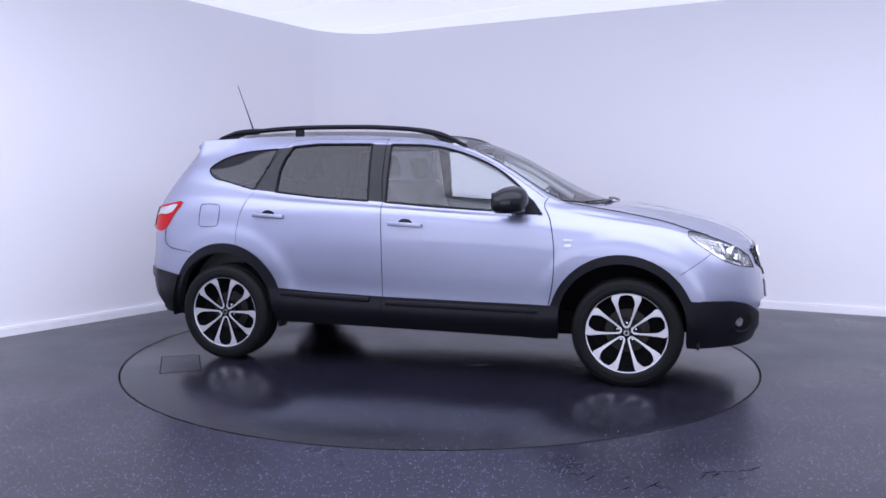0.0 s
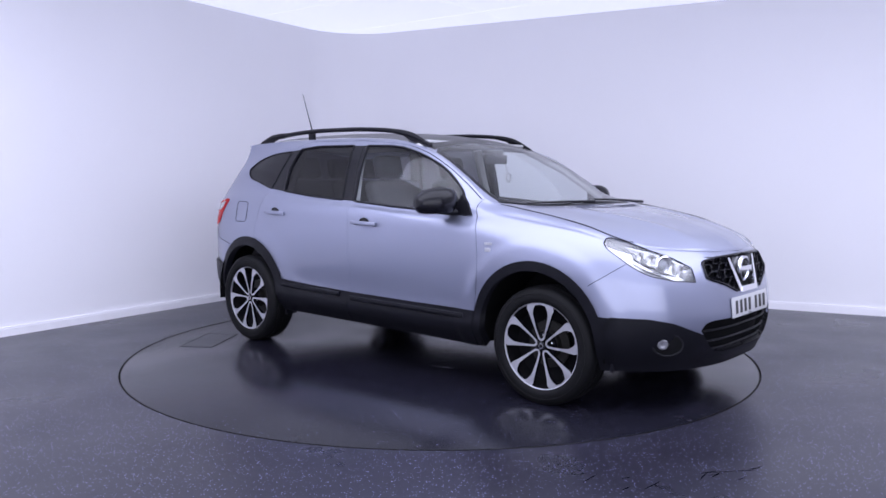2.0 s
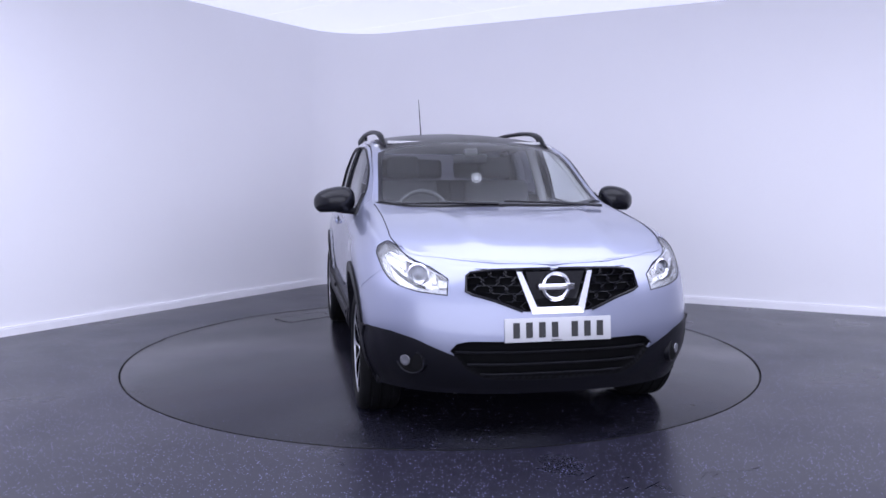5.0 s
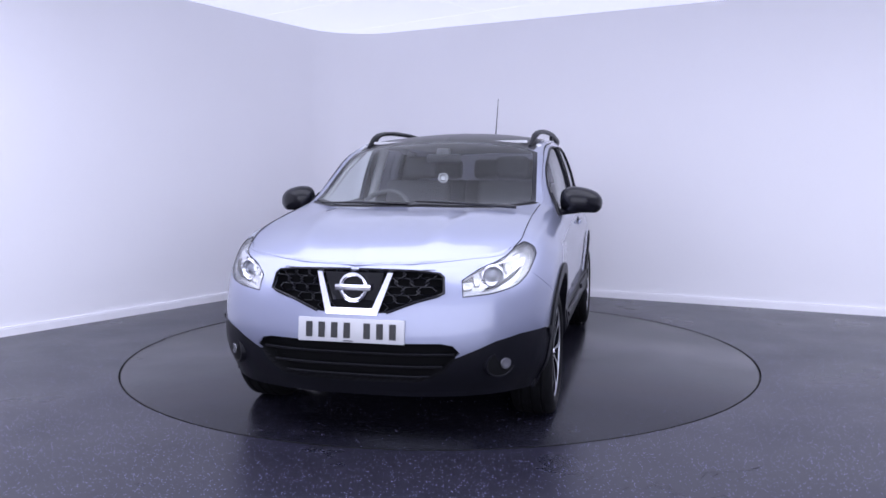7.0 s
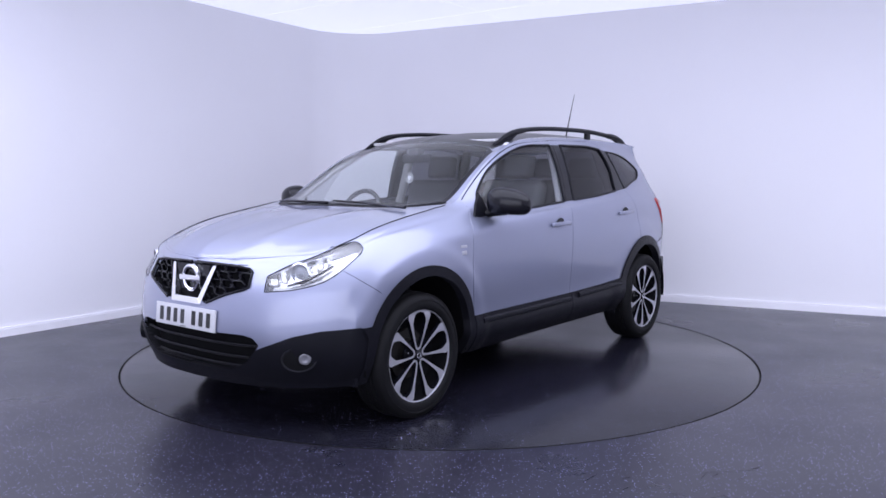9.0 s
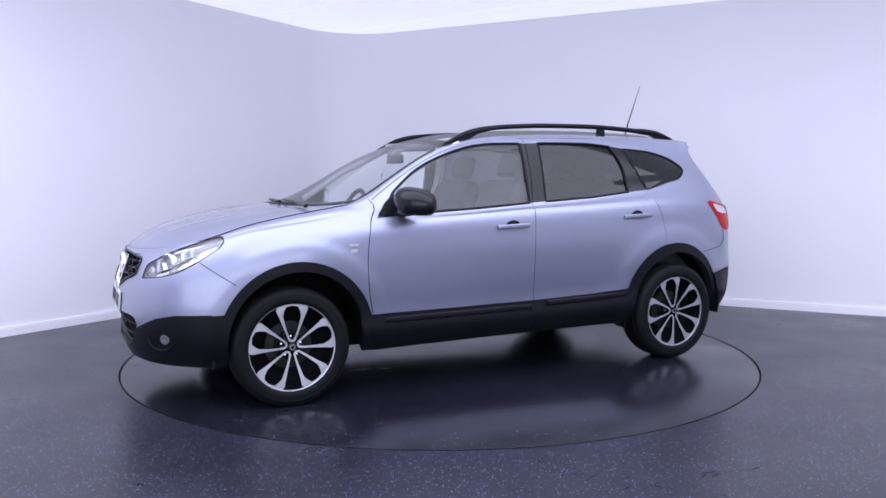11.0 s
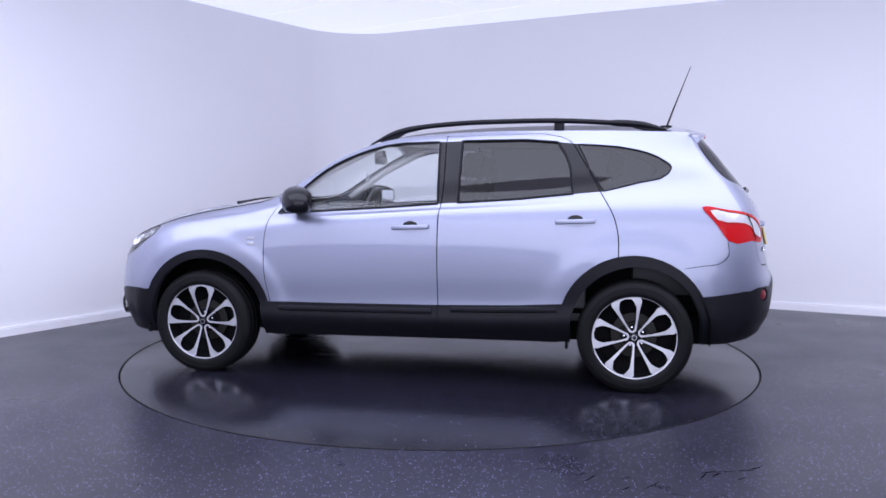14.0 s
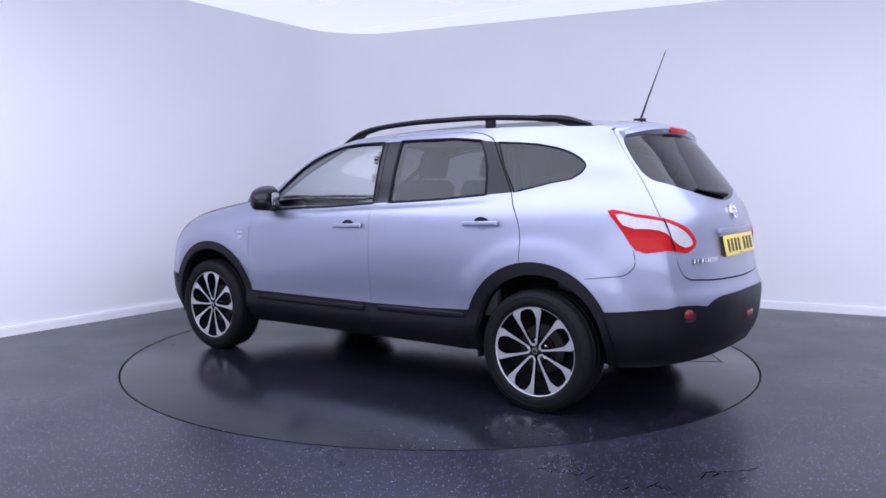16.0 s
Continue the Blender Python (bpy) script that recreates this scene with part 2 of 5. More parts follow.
def smear_mesh(x, y, ang, length, width, z, rnd, material):
    """A thin irregular mark lying on the floor."""
    d = Vector((math.cos(radians(ang)), math.sin(radians(ang))))
    s = Vector((-d.y, d.x))
    top, low = [], []
    for k in range(7):
        f = k / 6
        c = Vector((x, y)) + d * (length * (f - 0.5)) + s * rnd.uniform(-1, 1) * width * 0.5
        w = width * math.sin(math.pi * (0.06 + 0.88 * f)) * rnd.uniform(0.4, 1)
        top.append((*(c + s * w), z))
        low.append((*(c - s * w), z))
    return make_mesh("scuff", top + low, [(k, k + 1, k + 8, k + 7) for k in range(6)], material)


rnd = random.Random(3)
for cx, cy, n in ((1.24, -2.52, 9), (0.74, -2.62, 4)):
    bundle = new("floor_smear")
    tagged(bundle, "dark damp smear of short streaks on the vinyl floor", "smear")
    for _ in range(n):
        put("streak", smear_mesh(cx + rnd.uniform(-0.16, 0.16), cy + rnd.uniform(-0.07, 0.07), 30 + rnd.uniform(-25, 25), rnd.uniform(0.04, 0.14), rnd.uniform(0.002, 0.005), 0.0008, rnd, SMEAR), bundle)


# ---------------- the turntable ----------------
def build_turntable():
    bm = bmesh.new()
    n = 180
    rings = []
    for r, z in ((DISC_R - 0.012, 0.0), (DISC_R - 0.006, -0.003), (DISC_R - 0.006, -0.04)):
        rings.append([bm.verts.new((r * math.cos(2 * math.pi * k / n), r * math.sin(2 * math.pi * k / n), z)) for k in range(n)])
    bm.faces.new(rings[0])
    for a, b in zip(rings, rings[1:]):
        for k in range(n):
            bm.faces.new((a[k], b[k], b[(k + 1) % n], a[(k + 1) % n]))
    bmesh.ops.recalc_face_normals(bm, faces=bm.faces)
    disc = part("turntable", bm, DISC, None)
    tagged(disc, "round flush turntable covered in dark vinyl, toned down for shade under the car", "turntable")
    # metal edging
    part("edging", lathe_z([(DISC_R - 0.0060, -0.02), (DISC_R - 0.0060, 0.0008), (DISC_R - 0.0035, 0.0008), (DISC_R - 0.0035, -0.03)], 180), STEEL, disc, "thin steel edging")
    # scuffs left by tyres
    rnd = random.Random(5)
    for cx, cy, ang, n, spread in ((0.72, 0.30, 160, 5, 0.13), (0.80, -0.05, 20, 5, 0.13), (0.40, -0.40, 10, 3, 0.10)):
        for _ in range(n):
            x, y = cx + rnd.uniform(-1, 1) * spread, cy + rnd.uniform(-1, 1) * spread * 0.7
            put("scuff", smear_mesh(x, y, ang + rnd.uniform(-35, 35), rnd.uniform(0.03, 0.12), rnd.uniform(0.002, 0.006), 0.0008, rnd, SCUFF), disc)
    # access hatch, outlined by its joint
    quad = [Vector((-1.545, -1.245)), Vector((-1.330, -1.105)), Vector((-1.620, -0.683)), Vector((-1.838, -0.815))]
    for k in range(4):
        a, b = quad[k], quad[(k + 1) % 4]
        d = (b - a).normalized()
        s = Vector((-d.y, d.x)) * 0.0032
        me = make_mesh("hatch_joint", [(*(a - s), 0.0007), (*(b - s), 0.0007), (*(b + s), 0.0007), (*(a + s), 0.0007)], [(0, 1, 2, 3)], GAP_SHADE)
        put("hatch_joint", me, disc)
    c = sum(quad, Vector((0, 0))) / 4
    lid = [c + (q - c) * 0.955 for q in quad]
    put("hatch_lid", make_mesh("hatch_lid", [(*q, 0.0006) for q in lid] + [(*q, -0.004) for q in lid],
                               [(0, 1, 2, 3), (0, 4, 5, 1), (1, 5, 6, 2), (2, 6, 7, 3), (3, 7, 4, 0)], DISC), disc)
    return disc


def lathe_z(profile, n):
    bm = bmesh.new()
    rings = [[bm.verts.new((r * math.cos(2 * math.pi * k / n), r * math.sin(2 * math.pi * k / n), z)) for k in range(n)] for r, z in profile]
    for a, b in zip(rings, rings[1:]):
        for k in range(n):
            bm.faces.new((a[k], b[k], b[(k + 1) % n], a[(k + 1) % n]))
    bmesh.ops.recalc_face_normals(bm, faces=bm.faces)
    return bm


turntable = build_turntable()

# ---------------- the car: body surface ----------------
# x forward, y to the car's left, z up; the wheel centres are at x = +-1.383.
SIDE_X = [1.60, 1.38, 1.10, 0.92, 0.70, 0.45, 0.15, -0.21, -0.60, -1.00, -1.25, -1.50, -1.66]


def hermite(t, pts, q):
    """Cubic curve through pts (rows) at parameters t, read at q."""
    t, pts, q = np.asarray(t, float), np.asarray(pts, float), np.asarray(q, float)
    h = np.diff(t)
    d = np.diff(pts, axis=0) / h[:, None]
    m = np.zeros_like(pts)
    m[1:-1] = (d[:-1] * h[1:, None] + d[1:] * h[:-1, None]) / (h[:-1] + h[1:])[:, None]
    m[0], m[-1] = d[0], d[-1]
    i = np.clip(np.searchsorted(t, q, side="right") - 1, 0, len(h) - 1)
    s = ((q - t[i]) / h[i])[:, None]
    hh = h[i][:, None]
    return ((2 * s**3 - 3 * s**2 + 1) * pts[i] + (s**3 - 2 * s**2 + s) * hh * m[i]
            + (-2 * s**3 + 3 * s**2) * pts[i + 1] + (s**3 - s**2) * hh * m[i + 1])


def flank(*knots):
    """Width and height of one body line along the side, from (x, y, z) knots."""
    k = np.array(sorted(knots))
    return [(x, *p) for x, p in zip(SIDE_X, hermite(k[:, 0], k[:, 1:], SIDE_X))]


def crown(edge, mid, s):
    e, c = np.array(edge), np.array(mid)
    g = 1 - (1 - s) ** 2.0
    return (e[0] + (c[0] - e[0]) * g, e[1] * (1 - s), e[2] + (c[2] - e[2]) * g)


HOOD_CORNER, HOOD_TIP = (1.915, 0.655, 0.905), (2.15, 0.0, 0.862)
ROOF_CORNER, ROOF_TIP = (-1.698, 0.578, 1.535), (-1.79, 0.0, 1.572)
gutter = [HOOD_TIP, crown(HOOD_CORNER, HOOD_TIP, 0.55), crown(HOOD_CORNER, HOOD_TIP, 0.22), HOOD_CORNER, (1.74, 0.72, 0.960)]
gutter += flank((1.60, 0.725, 1.005), (1.38, 0.722, 1.052), (1.10, 0.725, 1.100), (0.92, 0.728, 1.135), (0.72, 0.70, 1.258), (0.55, 0.682, 1.365),
                (0.37, 0.664, 1.452), (0.19, 0.648, 1.507), (0.0, 0.640, 1.533), (-0.27, 0.635, 1.552), (-0.73, 0.630, 1.562), (-1.1, 0.618, 1.560), (-1.4, 0.60, 1.557), (-1.72, 0.578, 1.545))
gutter += [ROOF_CORNER, crown(ROOF_CORNER, ROOF_TIP, 0.25), crown(ROOF_CORNER, ROOF_TIP, 0.60), ROOF_TIP]

rows = []
# sill and bumper bottom edge
rows.append([(2.17, 0, 0.25), (2.15, 0.30, 0.25), (2.065, 0.55, 0.25), (1.945, 0.70, 0.25), (1.78, 0.79, 0.25)]
            + flank((1.60, 0.80, 0.26), (0.92, 0.795, 0.27), (0, 0.80, 0.283), (-1.0, 0.80, 0.29), (-1.72, 0.77, 0.29))
            + [(-2.00, 0.66, 0.30), (-2.13, 0.47, 0.32), (-2.19, 0.25, 0.335), (-2.205, 0, 0.34)])
rows.append([(2.215, 0, 0.36), (2.20, 0.30, 0.36), (2.115, 0.57, 0.37), (1.985, 0.74, 0.38), (1.80, 0.845, 0.38)]
            + flank((1.60, 0.862, 0.38), (0.92, 0.862, 0.375), (-0.2, 0.868, 0.385), (-1.0, 0.865, 0.40), (-1.72, 0.83, 0.42))
            + [(-2.04, 0.705, 0.42), (-2.175, 0.51, 0.43), (-2.242, 0.26, 0.44), (-2.258, 0, 0.44)])
rows.append([(2.235, 0, 0.50), (2.220, 0.30, 0.50), (2.135, 0.57, 0.51), (2.005, 0.75, 0.52), (1.80, 0.862, 0.54)]
            + flank((1.60, 0.868, 0.53), (0.92, 0.860, 0.482), (-0.2, 0.858, 0.490), (-0.7, 0.858, 0.505), (-1.0, 0.860, 0.52), (-1.4, 0.862, 0.55), (-1.72, 0.835, 0.58))
            + [(-2.05, 0.715, 0.605), (-2.19, 0.52, 0.62), (-2.257, 0.27, 0.63), (-2.272, 0, 0.63)])
rows.append([(2.218, 0, 0.66), (2.20, 0.30, 0.66), (2.12, 0.56, 0.67), (2.00, 0.74, 0.68), (1.79, 0.858, 0.69)]
            + flank((1.60, 0.882, 0.69), (1.38, 0.888, 0.69), (0.92, 0.876, 0.66), (-0.2, 0.875, 0.68), (-1.0, 0.872, 0.70), (-1.4, 0.868, 0.72), (-1.72, 0.825, 0.72))
            + [(-2.03, 0.735, 0.72), (-2.165, 0.53, 0.72), (-2.225, 0.27, 0.72), (-2.24, 0, 0.72)])
rows.append([(2.188, 0, 0.775), (2.166, 0.30, 0.775), (2.09, 0.54, 0.775), (1.98, 0.722, 0.785), (1.77, 0.845, 0.80)]
            + flank((1.60, 0.875, 0.83), (1.38, 0.885, 0.85), (1.10, 0.884, 0.86), (0.92, 0.880, 0.875), (-0.2, 0.882, 0.91), (-1.0, 0.868, 0.93), (-1.4, 0.845, 0.93), (-1.72, 0.805, 0.92))
            + [(-2.00, 0.745, 0.92), (-2.13, 0.545, 0.92), (-2.178, 0.27, 0.92), (-2.19, 0, 0.92)])
rows.append([(2.168, 0, 0.835), (2.140, 0.30, 0.835), (2.055, 0.52, 0.83), (1.945, 0.70, 0.855), (1.755, 0.81, 0.890)]
            + flank((1.60, 0.84, 0.92), (1.38, 0.857, 0.945), (1.10, 0.862, 0.97), (0.86, 0.862, 0.997), (0.39, 0.863, 1.035), (-0.2, 0.862, 1.07), (-0.67, 0.853, 1.09), (-1.2, 0.826, 1.115), (-1.5, 0.798, 1.12), (-1.72, 0.770, 1.12))
            + [(-1.955, 0.715, 1.10), (-2.085, 0.535, 1.10), (-2.14, 0.27, 1.10), (-2.155, 0, 1.10)])
belt = ([None] * 5
        + flank((1.60, 0.81, 0.965), (1.38, 0.822, 0.995), (1.10, 0.820, 1.03), (0.92, 0.820, 1.045), (0.56, 0.822, 1.06), (0.17, 0.823, 1.083), (-0.21, 0.820, 1.11), (-0.69, 0.808, 1.14), (-0.98, 0.790, 1.165), (-1.25, 0.765, 1.20), (-1.5, 0.735, 1.225), (-1.72, 0.705, 1.235))
        + [(-1.90, 0.66, 1.225), (-2.005, 0.50, 1.225), (-2.05, 0.25, 1.225), (-2.062, 0, 1.225)])
head = ([None] * 5
        + flank((1.60, 0.755, 0.995), (1.38, 0.76, 1.036), (1.10, 0.762, 1.082), (0.92, 0.752, 1.112), (0.72, 0.742, 1.200), (0.55, 0.728, 1.315), (0.37, 0.714, 1.405), (0.16, 0.702, 1.470), (-0.20, 0.692, 1.497), (-0.7, 0.685, 1.507), (-1.04, 0.672, 1.495), (-1.28, 0.655, 1.475), (-1.5, 0.632, 1.45), (-1.72, 0.605, 1.44))
        + [(-1.760, 0.590, 1.43), (-1.838, 0.45, 1.445), (-1.866, 0.24, 1.455), (-1.874, 0, 1.46)])
for c in range(5):
    a, b = np.array(rows[5][c]), np.array(gutter[c])
    bow = np.array((0.010, 0.006, 0.004))
    belt[c], head[c] = tuple(a + (b - a) * 0.4 + bow * (c > 2)), tuple(a + (b - a) * 0.8 + bow * 0.5 * (c > 2))
mid = [tuple((np.array(a) + np.array(b)) / 2 + np.array((0, 0.012 if 7 < c < 18 else 0, 0))) for c, (a, b) in enumerate(zip(belt, head))]
rows += [belt, mid, head, gutter]
SIDE = np.array(rows, float)

spine = [HOOD_TIP, (2.06, 0, 0.932), (1.90, 0, 0.990), (1.62, 0, 1.055), (1.40, 0, 1.085), (1.22, 0, 1.106), (0.89, 0, 1.250), (0.57, 0, 1.430),
         (0.25, 0, 1.548), (-0.15, 0, 1.602), (-0.60, 0, 1.625), (-1.00, 0, 1.630), (-1.25, 0, 1.626), (-1.50, 0, 1.615), (-1.66, 0, 1.598), ROOF_TIP]
TOP = np.array([[crown(e, c, s) for e, c in zip(gutter[3:19], spine)] for s in (0, 0.15, 0.4, 0.7, 1.0)], float)


def net(ctrl, nu, nv, wrap=True):
    """A smooth surface through a net of control points."""
    r, c = ctrl.shape[:2]
    tc = np.concatenate([[0], np.cumsum(np.linalg.norm(np.diff(ctrl, axis=1), axis=2).mean(axis=0))])
    tr = np.concatenate([[0], np.cumsum(np.linalg.norm(np.diff(ctrl, axis=0), axis=2).mean(axis=1))])
    qc = np.concatenate([np.linspace(tc[i], tc[i + 1], nu, endpoint=False) for i in range(c - 1)] + [[tc[-1]]])
    qr = np.concatenate([np.linspace(tr[i], tr[i + 1], nv, endpoint=False) for i in range(r - 1)] + [[tr[-1]]])
    a = np.stack([hermite(tc, ctrl[i], qc) for i in range(r)])
    g = np.stack([hermite(tr, a[:, j], qr) for j in range(len(qc))], axis=1)
    mirror = np.array((1, -1, 1))
    for k in range(14):  # fair the surface, its borders held
        h = np.concatenate([g[:, 1:2] * mirror, g, g[:, -2:-1] * mirror], axis=1) if wrap else g
        f = h.copy()
        f[:, 1:-1] = (h[:, :-2] + 2 * h[:, 1:-1] + h[:, 2:]) / 4
        f = f[:, 1:-1] if wrap else f
        if not wrap:
            f[:, 0], f[:, -1] = g[:, 0], g[:, -1]
        if k % 7 == 0:
            f[1:-1] = (f[:-2] + 2 * f[1:-1] + f[2:]) / 4
        f[0], f[-1] = g[0], g[-1]
        g = f
    return g


def flared(g):
    """The skin swells softly round the wheel arches."""
    for cx, cz in ((1.345, 0.37), (-1.375, 0.378)):
        r = np.hypot(g[..., 0] - cx, g[..., 2] - cz)
        s = np.clip((0.585 - r) / 0.07, 0, 1)
        g[..., 1] += 0.008 * s * s * (3 - 2 * s) * (g[..., 1] > 0.6)
    return g


FINE = flared(net(SIDE, 12, 10)).reshape(-1, 3)


def side_y(x, z):
    """Half width of the body at that place of its flank."""
    d = np.hypot(FINE[:, 0] - x, FINE[:, 2] - z) + 9.0 * (FINE[:, 1] < 0.5)
    i = np.argsort(d)[:4]
    w = 1 / (d[i] + 1e-3)
    return float((FINE[i, 1] * w).sum() / w.sum())


def end_x(y, z, rear=False):
    """Where the body's front or rear skin stands at that width and height."""
    d = np.hypot(FINE[:, 1] - abs(y), FINE[:, 2] - z) + 9.0 * ((FINE[:, 0] > -1.7) if rear else (FINE[:, 0] < 1.6))
    i = np.argsort(d)[:4]
    w = 1 / (d[i] + 1e-3)
    return float((FINE[i, 0] * w).sum() / w.sum())


def sheet(grid):
    bm = bmesh.new()
    vs = [[bm.verts.new(p) for p in line] for line in grid]
    for a, b in zip(vs, vs[1:]):
        for k in range(len(a) - 1):
            quad = (a[k], a[k + 1], b[k + 1], b[k])
            if len({tuple(round(q, 5) for q in v.co) for v in quad}) == 4:
                bm.faces.new(quad)
    bm.normal_update()
    return bm


VIEWS = {
    "side": (Vector((1, 0, 0)), Vector((0, 0, 1))),
    "front": (Vector((0, 1, 0)), Vector((0, 0, 1))),
    "plan": (Vector((1, 0, 0)), Vector((0, 1, 0))),
    "lamp_f": (Vector((-1, 1, 0)), Vector((0, 0, 1))),
    "lamp_r": (Vector((1, 1, 0)), Vector((0, 0, 1))),
}


def flat(view, co):
    a, b = VIEWS[view]
    return a.dot(co), b.dot(co)


def inside(poly, p, q):
    hit = False
    for k in range(len(poly)):
        (x1, y1), (x2, y2) = poly[k - 1], poly[k]
        if (y1 > q) != (y2 > q) and p < (x2 - x1) * (q - y1) / (y2 - y1) + x1:
            hit = not hit
    return hit


def score(bm, view, poly, keep, closed=True):
    """Cuts the sheet's faces along an outline seen in that view, so that the outline becomes edges."""
    a, b = VIEWS[view]
    depth = a.cross(b)
    for k in range(0 if closed else 1, len(poly)):
        (x1, y1), (x2, y2) = poly[k - 1], poly[k]
        lo, hi = (min(x1, x2) - 0.004, min(y1, y2) - 0.004), (max(x1, x2) + 0.004, max(y1, y2) + 0.004)
        faces = []
        for f in bm.faces:
            if not keep(f.calc_center_median()):
                continue
            pq = [flat(view, v.co) for v in f.verts]
            if max(p for p, _ in pq) < lo[0] or min(p for p, _ in pq) > hi[0] or max(q for _, q in pq) < lo[1] or min(q for _, q in pq) > hi[1]:
                continue
            faces.append(f)
        if not faces:
            continue
        direction = a / a.length_squared * (x2 - x1) + b * (y2 - y1)
        geom = list({*faces, *(e for f in faces for e in f.edges), *(v for f in faces for v in f.verts)})
        bmesh.ops.bisect_plane(bm, geom=geom, dist=1e-5, plane_co=a / a.length_squared * x1 + b * y1, plane_no=direction.cross(depth).normalized())


def ribbon(line, w):
    """The narrow outline of a joint of half width w along a line."""
    pts = [Vector(p) for p in line]
    left, right = [], []
    for i, p in enumerate(pts):
        d = (pts[min(i + 1, len(pts) - 1)] - pts[max(i - 1, 0)]).normalized()
        nrm = Vector((-d.y, d.x)) * w
        left.append(tuple(p + nrm))
        right.append(tuple(p - nrm))
    return left + right[::-1]


def smooth_line(pts, n=5, loop=False):
    pts = list(pts)
    src = pts[-2:] + pts + pts[:2] if loop else pts
    p = np.array(src, float)
    t = np.concatenate([[0], np.cumsum(np.linalg.norm(np.diff(p, axis=0), axis=1))])
    lo, hi = (2, len(src) - 2) if loop else (0, len(src) - 1)
    q = np.concatenate([np.linspace(t[i], t[i + 1], n, endpoint=False) for i in range(lo, hi)] + ([] if loop else [[t[hi]]]))
    return [tuple(x) for x in hermite(t, p, q)]


def arc(cx, cz, r, a0, a1, n):
    return [(cx + r * math.cos(radians(a0 + (a1 - a0) * k / n)), cz + r * math.sin(radians(a0 + (a1 - a0) * k / n))) for k in range(n + 1)]


HUB_F, HUB_R = 1.383, -1.383
arch_f_in = [(0.955, 0.20)] + arc(1.345, 0.365, 0.392, 165, 5, 22) + [(1.735, 0.20)]
arch_f_out = [(0.900, 0.20)] + arc(1.345, 0.370, 0.442, 170, 3, 24) + [(1.79, 0.20)]
arch_r_in = [(-1.770, 0.20)] + arc(-1.388, 0.370, 0.383, 175, 5, 22) + [(-1.006, 0.20)]
arch_r_out = [(-1.815, 0.20)] + arc(-1.375, 0.378, 0.442, 175, 5, 24) + [(-0.935, 0.20)]
front_pane = smooth_line([(0.815, 1.050), (0.735, 1.180), (0.690, 1.222), (0.55, 1.330), (0.37, 1.415), (0.16, 1.476), (-0.185, 1.497)], 3) + [(-0.190, 1.115), (0.17, 1.088), (0.56, 1.066)]
pillar_b = [(-0.190, 1.497), (-0.325, 1.500), (-0.315, 1.122), (-0.195, 1.115)]
rear_pane = [(-0.325, 1.502), (-0.72, 1.506), (-0.915, 1.490)] + [(-0.965, 1.41), (-0.995, 1.33), (-1.01, 1.178), (-0.69, 1.146), (-0.315, 1.122)]
pillar_c = [(-0.920, 1.489), (-1.03, 1.478), (-1.10, 1.33), (-1.185, 1.192), (-1.012, 1.176), (-1.0, 1.33), (-0.968, 1.41)]
quarter_pane = [(-1.035, 1.477), (-1.16, 1.470)] + smooth_line([(-1.28, 1.460), (-1.44, 1.425), (-1.53, 1.385), (-1.585, 1.335), (-1.565, 1.298), (-1.40, 1.245), (-1.19, 1.193)], 3) + [(-1.105, 1.33)]
black_side = [(1.90, 0.20), (1.90, 0.535), (1.70, 0.545), (0.90, 0.482), (0.39, 0.484), (-0.20, 0.491), (-0.68, 0.504), (-0.97, 0.522), (-1.70, 0.575), (-1.82, 0.583), (-2.03, 0.606), (-2.03, 0.20)]
seam_front = smooth_line([(0.885, 1.160), (0.862, 1.115), (0.905, 1.02), (0.930, 0.90), (0.938, 0.78), (0.930, 0.62), (0.905, 0.484)], 3)
seam_mid = smooth_line([(-0.222, 1.545), (-0.224, 1.40), (-0.222, 1.22), (-0.204, 1.05), (-0.198, 0.85), (-0.197, 0.65), (-0.205, 0.30)], 3)
seam_rear = smooth_line([(-0.222, 1.535), (-0.60, 1.541), (-0.90, 1.533), (-0.985, 1.500), (-1.055, 1.40), (-1.13, 1.27), (-1.185, 1.17), (-1.255, 1.04), (-1.280, 0.93), (-1.283, 0.80)], 3)
seam_top = smooth_line([(0.862, 1.145), (0.72, 1.243), (0.55, 1.350), (0.37, 1.438), (0.19, 1.492), (0.0, 1.516), (-0.222, 1.532)], 3)
seam_wing = smooth_line([(1.865, 0.825), (1.80, 0.775), (1.69, 0.700)], 2)
fuel_flap = [(-1.445, 1.086), (-1.50, 1.090), (-1.565, 1.090), (-1.585, 1.083), (-1.594, 1.065), (-1.600, 1.00), (-1.604, 0.955), (-1.598, 0.937), (-1.580, 0.930), (-1.52, 0.930), (-1.465, 0.933), (-1.446, 0.942), (-1.438, 0.960), (-1.430, 1.02), (-1.428, 1.065), (-1.433, 1.080)]
head_lamp = [(-1.612, 0.722), (-1.592, 0.795)] + smooth_line([(-1.45, 0.845), (-1.24, 0.897), (-1.05, 0.945), (-0.975, 0.950), (-0.940, 0.925), (-1.03, 0.855), (-1.20, 0.775), (-1.42, 0.735)], 3)
tail_lamp = smooth_line([(-0.985, 1.100), (-1.15, 1.087), (-1.30, 1.072), (-1.46, 1.040), (-1.575, 0.988), (-1.612, 0.940), (-1.585, 0.910), (-1.36, 0.904), (-1.135, 0.907), (-1.06, 1.00)], 3, loop=True)
tail_pale = smooth_line([(-1.025, 1.084), (-1.16, 1.072), (-1.30, 1.057), (-1.44, 1.027), (-1.545, 0.978), (-1.582, 0.938), (-1.56, 0.922), (-1.45, 0.926), (-1.405, 0.950), (-1.36, 0.985), (-1.22, 1.010), (-1.065, 1.028)], 2, loop=True)
